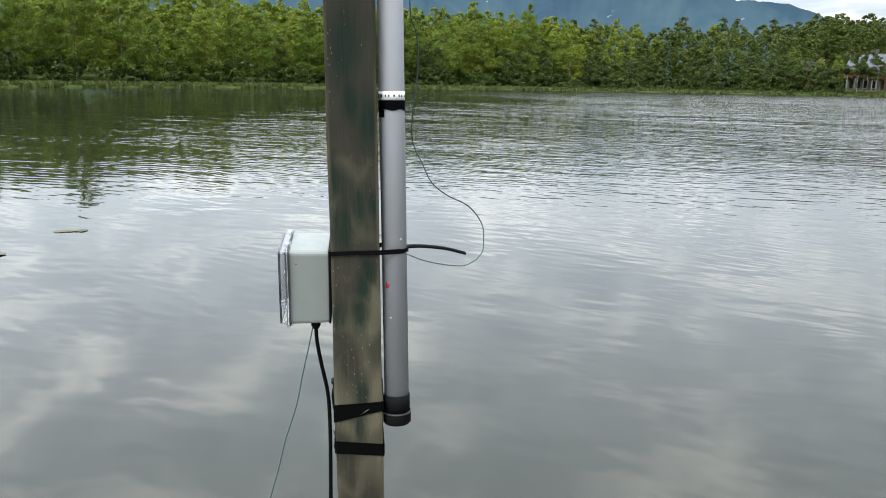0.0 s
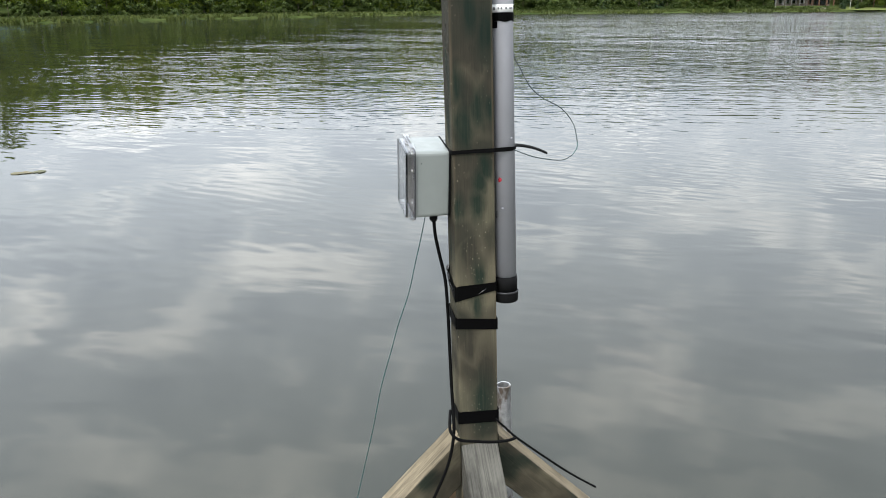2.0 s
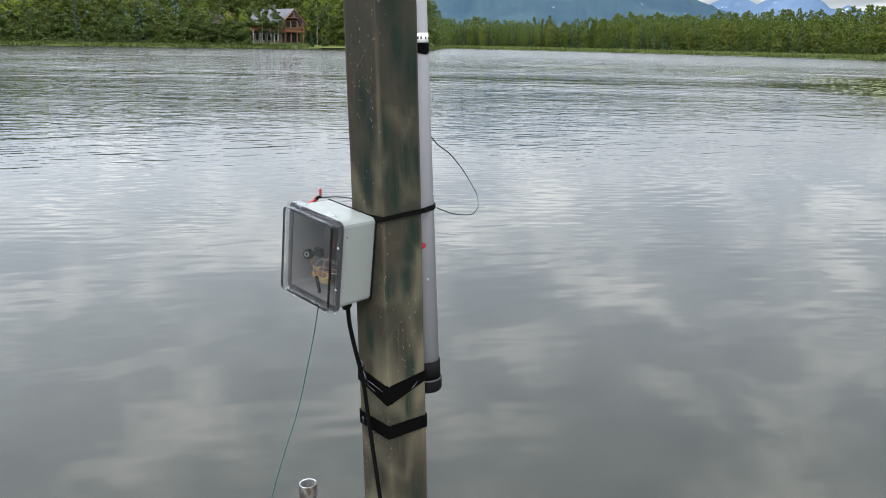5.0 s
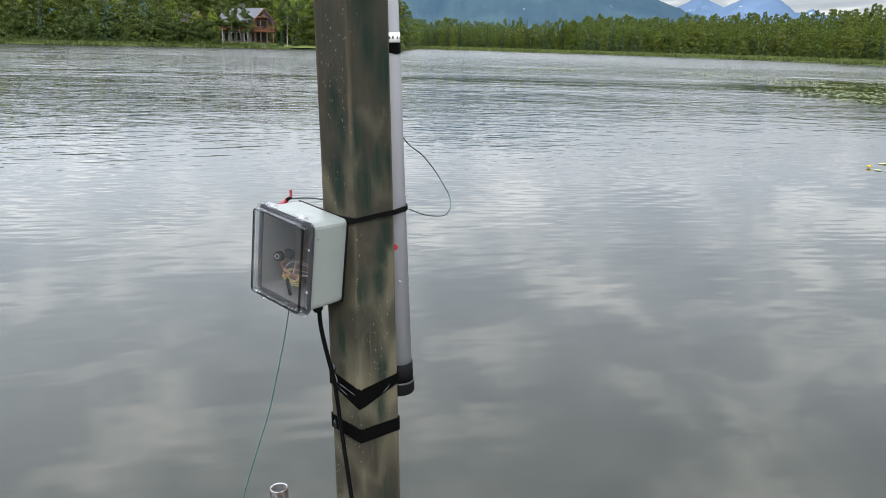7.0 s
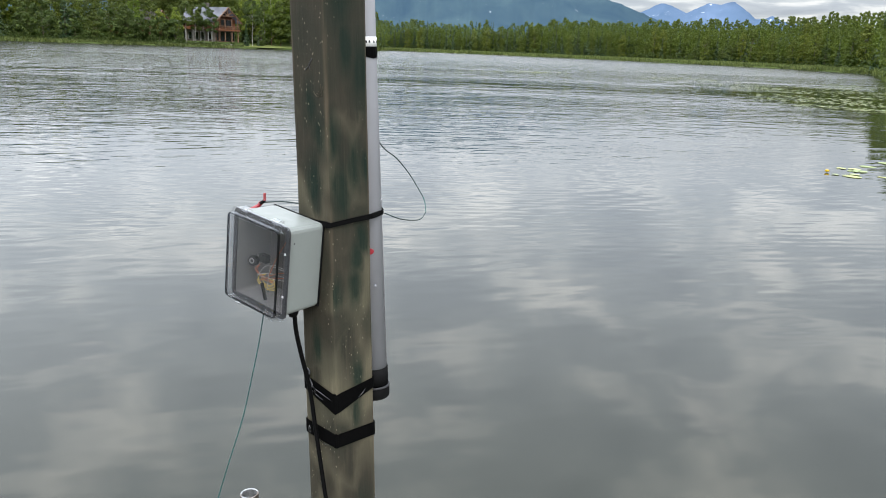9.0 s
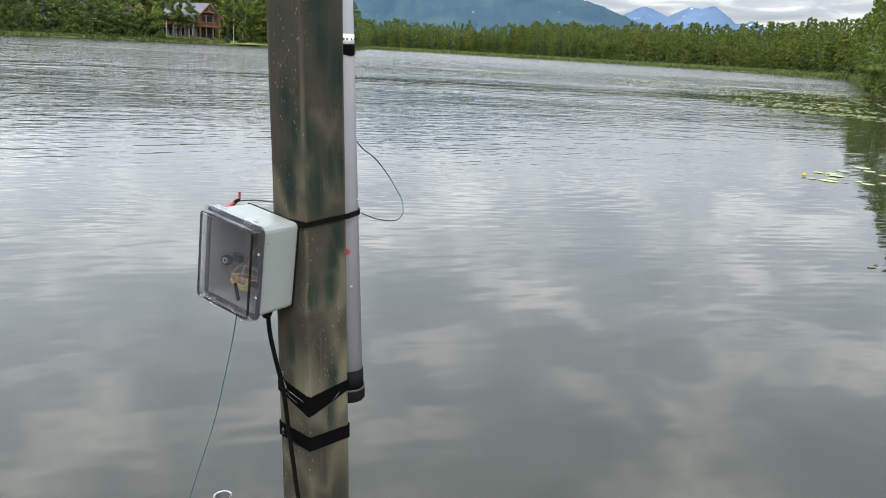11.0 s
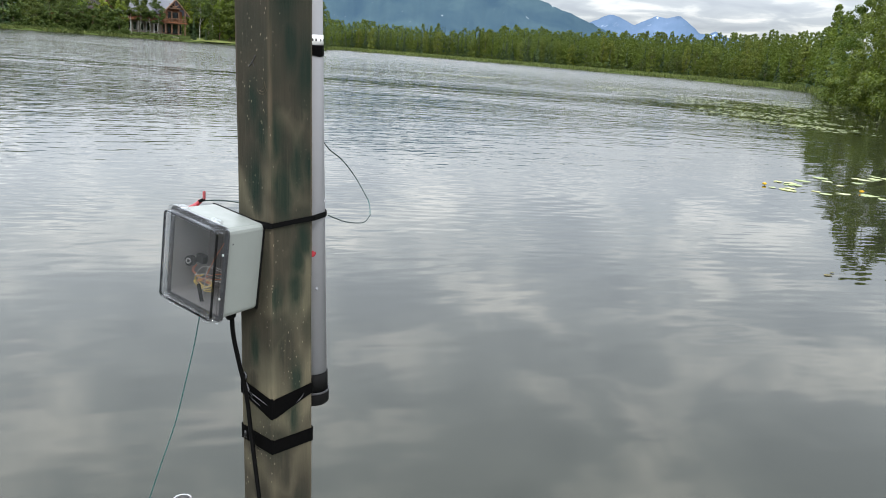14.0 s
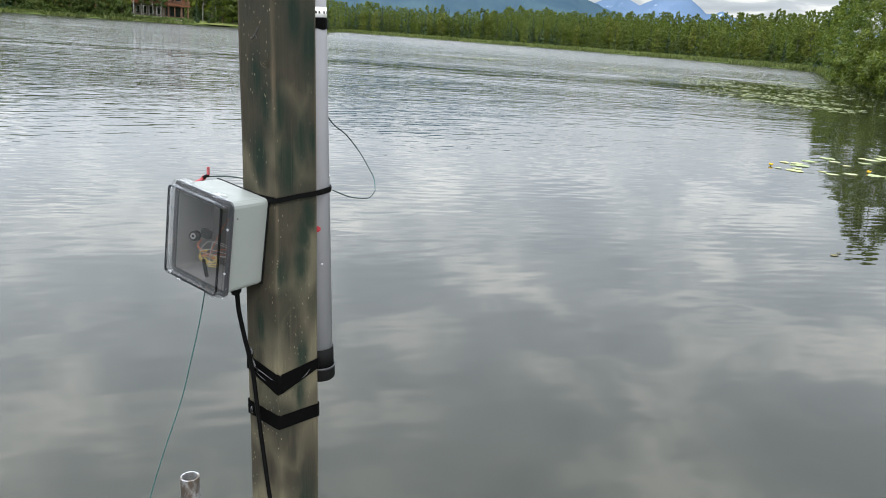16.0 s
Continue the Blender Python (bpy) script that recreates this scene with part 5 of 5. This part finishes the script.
PADS = []
for i in range(4):
    mm = bpy.data.meshes.new("leaf")
    b = pad_bm(0.11 + 0.025 * i, i)
    b.to_mesh(mm)
    b.free()
    mm.materials.append(M_PAD)
    PADS.append(mm)
OLD_PADS = [m.copy() for m in PADS[:2]]
for m in OLD_PADS:
    m.materials.clear()
    m.materials.append(M_PAD_OLD)


def lily_patch(label, centre, along, spread, count, seed, scale=1.0, meshes=PADS):
    q = random.Random(seed)
    t = thing("lily_patch", pose(centre[0], centre[1], 0), label, "water lilies", "water lily patches")
    for i in range(count):
        u, w = q.uniform(-1, 1), q.gauss(0, 0.4)
        o = new("leaf", meshes[q.randrange(len(meshes))])
        o.parent = t
        s = scale * q.uniform(0.7, 1.25)
        o.matrix_basis = Matrix.LocRotScale((along[0] * u - along[1] * w * spread, along[1] * u + along[0] * w * spread, q.uniform(0.0, 0.006)), Euler((0, 0, q.uniform(0, 6.28))), (s, s, 1))
    return t


lily_patch("floating green lily pads near the bank", (17.6, 1.75), (2.3, -0.75), 0.30, 18, 1, 0.68)
lily_patch("floating green lily pads near the bank", (15.4, 1.55), (0.55, -0.9), 0.4, 11, 2, 0.62)
lily_patch("flat brownish floating lily leaves", (-3.72, 9.05), (0.20, 0.02), 0.3, 4, 3, 0.55, OLD_PADS)
lily_patch("flat brownish floating lily leaves", (-3.92, 7.65), (0.16, 0.03), 0.3, 3, 4, 0.5, OLD_PADS)
lily_patch("few scattered lily leaves in the shallows", (8.3, 0.28), (0.14, 0.0), 0.5, 3, 9, 0.24, OLD_PADS)


def lily_flower(x, y, label):
    t = thing("lily_flower", pose(x, y, 0.015), label, "flower", "yellow pond-lily flowers")
    part("stem", tube([(0, 0, -0.25), (0.01, 0, -0.1), (0, 0, 0.0)], 0.006, 6), M_LEAF_B, t)
    for k in range(6):
        b = lathe([(0.001, 0.0), (0.024, 0.006), (0.036, 0.028), (0.030, 0.045), (0.026, 0.044), (0.030, 0.028), (0.018, 0.010)], 5)
        bmesh.ops.scale(b, vec=(0.6, 0.6, 0.8), verts=b.verts)
        bmesh.ops.transform(b, matrix=pose(0, 0, 0, 0, 0, k * 60) @ pose(0.017, 0, 0, 0, 18, 0), verts=b.verts)
        part("petal", b, M_PETAL, t)


lily_flower(15.15, 2.62, "yellow cup-shaped pond-lily flower above the water")
lily_flower(16.2, 1.05, "yellow cup-shaped pond-lily flower above the water")

q = np.random.default_rng(21)
out = []
# clusters strung along the cove: spine points, half-width at both ends, number of clusters
for spine, w0, w1, clusters in (([(37, 5.4), (47, 10.0), (60, 17.0), (78, 30.0)], 2.2, 6.0, 105), ([(52, 7.5), (66, 11.0), (86, 18.0)], 2.0, 5.0, 48), ([(60, 44), (66, 42.5), (73, 42)], 0.9, 1.2, 16)):
    track = spline([(*p, 0) for p in spine], 40)
    for i in range(clusters):
        f = q.uniform(0, 1)
        c = track[int(f * 40)]
        lx, ly = c.x / c.length, c.y / c.length
        off = q.normal() * 0.55 * (w0 + (w1 - w0) * f)
        cx, cy = c.x - ly * off, c.y + lx * off
        for k in range(13):
            a, b = q.normal() * 1.1, q.normal() * 0.5
            x, y, r = cx + lx * b - ly * a, cy + ly * b + lx * a, 0.11 * q.uniform(0.6, 1.5)
            t = q.uniform(0, 6.28)
            z = 0.008 + q.uniform(0, 0.016)
            out.append(np.array([[x + r * math.cos(t + v * 1.2566) * 1.2, y + r * math.sin(t + v * 1.2566), z + (0.012 if v in (1, 2) else 0.0)] for v in range(5)]))
tagged(solid("lily_field", to_mesh("lily_field", [np.array(out)]), M_PAD_FAR), "wide field of floating lily pads", "water lilies", kind="stuff")

# ---- house on the far bank ----


def log_house(m, w, l, eave, peak, label, roof_mat, base_mat):
    """A gabled log house: x across the gable, -y the gable that faces the lake, z up from the ground."""
    h = thing("log_house", m, label, "house")
    # lower storey and log upper storey
    low = 2.7
    part("lower_wall", block((w, l, low), (0, l / 2, low / 2), 0.02, 1), base_mat, h)
    n = int((eave - low) / 0.34)
    for i in range(n):
        z = low + 0.17 + i * (eave - low) / n
        for bmx in (block((w + 0.5, 0.30, 0.33), (0, 0.10, z), 0.11, 2), block((0.30, l, 0.33), (-w / 2 + 0.1, l / 2, z), 0.11, 2), block((0.30, l, 0.33), (w / 2 - 0.1, l / 2, z), 0.11, 2)):
            part("log", bmx, M_LOG, h)
    for y in (0.25, l - 0.1):
        bm = bmesh.new()
        bm.faces.new([bm.verts.new(c) for c in ((-w / 2, y, eave), (w / 2, y, eave), (0, y, peak - 0.25))])
        bmesh.ops.solidify(bm, geom=bm.faces[:], thickness=0.2)
        part("gable_wall", bm, M_LOG, h)
    # roof with overhang
    over, ey = 1.1, 1.6
    for s in (-1, 1):
        slope = (peak - eave) / (w / 2)
        bm = bmesh.new()
        c = [(0, -ey, peak), (s * (w / 2 + over), -ey, eave - slope * over), (s * (w / 2 + over), l + 0.8, eave - slope * over), (0, l + 0.8, peak)]
        bm.faces.new([bm.verts.new(p) for p in c])
        bmesh.ops.solidify(bm, geom=bm.faces[:], thickness=0.22)
        part("roof_slope", bm, roof_mat, h)
        part("barge_board", tube([(0, -ey - 0.04, peak - 0.15), (s * (w / 2 + over), -ey - 0.04, eave - slope * over - 0.15)], 0.16, 6), M_TRUSS, h)
    part("chimney", block((0.8, 0.8, 1.6), (0.3, l * 0.55, peak + 0.2), 0.05), M_ROOF_DARK, h)
    return h


def dress_house(h, w, l, eave, peak):
    # gable truss
    for a, b in (((-w * 0.36, -1.3, eave + 0.55), (w * 0.36, -1.3, eave + 0.55)), ((0, -1.3, eave + 0.55), (0, -1.3, peak - 0.4)), ((0, -1.3, eave + 0.7), (-w * 0.24, -1.3, eave + 1.5)), ((0, -1.3, eave + 0.7), (w * 0.24, -1.3, eave + 1.5))):
        part("truss_log", tube([a, b], 0.15, 8), M_TRUSS, h)
    for x in (-w / 2 + 0.2, -w / 6, w / 6, w / 2 - 0.2):
        part("porch_post", tube([(x, -1.5, 0), (x, -1.5, eave - 0.1)], 0.14, 8), M_TRUSS, h)
    part("balcony_floor", block((w + 0.6, 2.0, 0.24), (0, -0.9, 2.75), 0.03), M_LOG, h)
    part("balcony_rail", block((w + 0.4, 0.10, 0.12), (0, -1.8, 3.75), 0.02), M_TRUSS, h)
    for i in range(22):
        part("baluster", block((0.06, 0.06, 0.9), (-w / 2 + i * w / 21, -1.8, 3.28), 0.0), M_TRUSS, h)
    for x, z, ww, hh in ((0.5, 4.4, 3.2, 1.6), (0.0, eave + 1.0, 1.6, 0.9), (-2.2, 1.35, 0.9, 2.0), (0.2, 1.3, 3.0, 2.2), (2.5, 1.35, 0.6, 2.0)):
        win = part("window", block((ww + 0.2, 0.12, hh + 0.2), (x, -0.14, z), 0.02), M_TRUSS, h)
        part("pane", block((ww, 0.06, hh), (x, -0.21, z), 0.01), M_PANE, win)
    for i in range(5):
        y = 1.6 + i * 2.45
        for z, hh in ((1.35, 1.7), (4.4, 1.4)):
            win = part("window", block((0.12, 1.5, hh + 0.2), (-w / 2 - 0.10, y, z), 0.02), M_WHITE if z < 2 else M_TRUSS, h)
            part("pane", block((0.06, 1.2, hh), (-w / 2 - 0.17, y, z), 0.01), M_PANE, win)
    part("side_porch_roof", block((1.6, l, 0.16), (-w / 2 - 0.8, l / 2, 2.9), 0.02), M_LOG, h)
    for i in range(5):
        part("side_post", tube([(-w / 2 - 1.5, 0.4 + i * (l - 0.8) / 4, 0), (-w / 2 - 1.5, 0.4 + i * (l - 0.8) / 4, 2.9)], 0.11, 8), M_WHITE, h)


hx, hy = 204 * math.sin(radians(35.75)), 204 * math.cos(radians(35.75))
W, L = 6.2, 12.0
H1 = log_house(pose(hx, hy, 1.3, 0, 0, -36.0 + 40), W, L, 5.5, 8.2, "orange-brown log lodge with a stone lower storey and metal roof", M_ROOF, M_STONE)
dress_house(H1, W, L, 5.5, 8.2)
wx, wy = 219 * math.sin(radians(31.4)), 219 * math.cos(radians(31.4))
H2 = log_house(pose(wx, wy, 1.9, 0, 0, -31.4 + 62), 7.0, 11.0, 4.4, 6.7, "orange log side house with a dark roof behind trees", M_ROOF_DARK, M_LOG)


# lawn beside the house
bm = bmesh.new()
c = [(*on_land(a, o), ground_z(o) + 0.12) for a, o in ((37.0, 1.2), (38.6, 1.0), (40.2, 1.2), (40.8, 8), (40.2, 14), (38.5, 17), (37.0, 16))]
bm.faces.new([bm.verts.new(p) for p in c])
tagged(part("lawn", bm, M_LAWN), "mown yellow-green lawn beside the lodge", "lawn", kind="structure")


def rowing_boat(x, y, z, turn, s, label):
    b = thing("small_boat", pose(x, y, z, 0, 0, turn), label, "boat", "small white boats")
    bm = bmesh.new()
    rows = []
    for i in range(9):
        u = i / 8 * 2 - 1
        wd = 0.62 * (1 - max(0, u) ** 2.2 * 0.98) * s
        sh = (0.45 + 0.14 * u * u) * s
        rows.append([bm.verts.new((u * 1.9 * s, yy * wd, zz * sh)) for yy, zz in ((-1, 1), (-0.8, 0.25), (0, 0), (0.8, 0.25), (1, 1), (0.9, 1), (0.7, 0.32), (0, 0.10), (-0.7, 0.32), (-0.9, 1))])
    for p, w in zip(rows, rows[1:]):
        for k in range(10):
            bm.faces.new((p[k], p[(k + 1) % 10], w[(k + 1) % 10], w[k]))
    bm.faces.new(rows[0])
    bmesh.ops.recalc_face_normals(bm, faces=bm.faces)
    part("hull", bm, M_WHITE, b)
    for u in (-0.8, 0.4):
        part("thwart", block((0.25 * s, 1.1 * s, 0.05 * s), (u * s, 0, 0.36 * s), 0.0), M_TRUSS, b)


x, y = on_land(36.0, 2.6)
rowing_boat(x, y, 0.35, 60, 1.0, "white boat drawn up on the bank by the lodge")
for d, a, s in ((250, 47.4, 0.5), (262, 48.8, 0.5), (285, 50.9, 0.45)):
    rowing_boat(d * math.sin(radians(a)), d * math.cos(radians(a)), -0.05, 20 + a, s, "tiny white boat far out on the lake")

# garden arch and shed by the lawn
x, y = on_land(39.2, 14)
ga = thing("garden_arch", pose(x, y, ground_z(14), 0, 0, -40), "curved pale timber garden arch by the lawn", "arch")
for dy in (-0.5, 0.5):
    part("arch_rib", tube([(-1.2, dy, 0), (-1.1, dy, 1.6), (0, dy, 2.8), (1.1, dy, 1.6), (1.2, dy, 0)], 0.09, 6, 16), M_TRUSS, ga)
for i in range(5):
    t = radians(30 + i * 30)
    part("arch_slat", tube([(-1.15 * math.cos(t), -0.6, 0.9 + 1.8 * math.sin(t)), (-1.15 * math.cos(t), 0.6, 0.9 + 1.8 * math.sin(t))], 0.05, 6), M_TRUSS, ga)
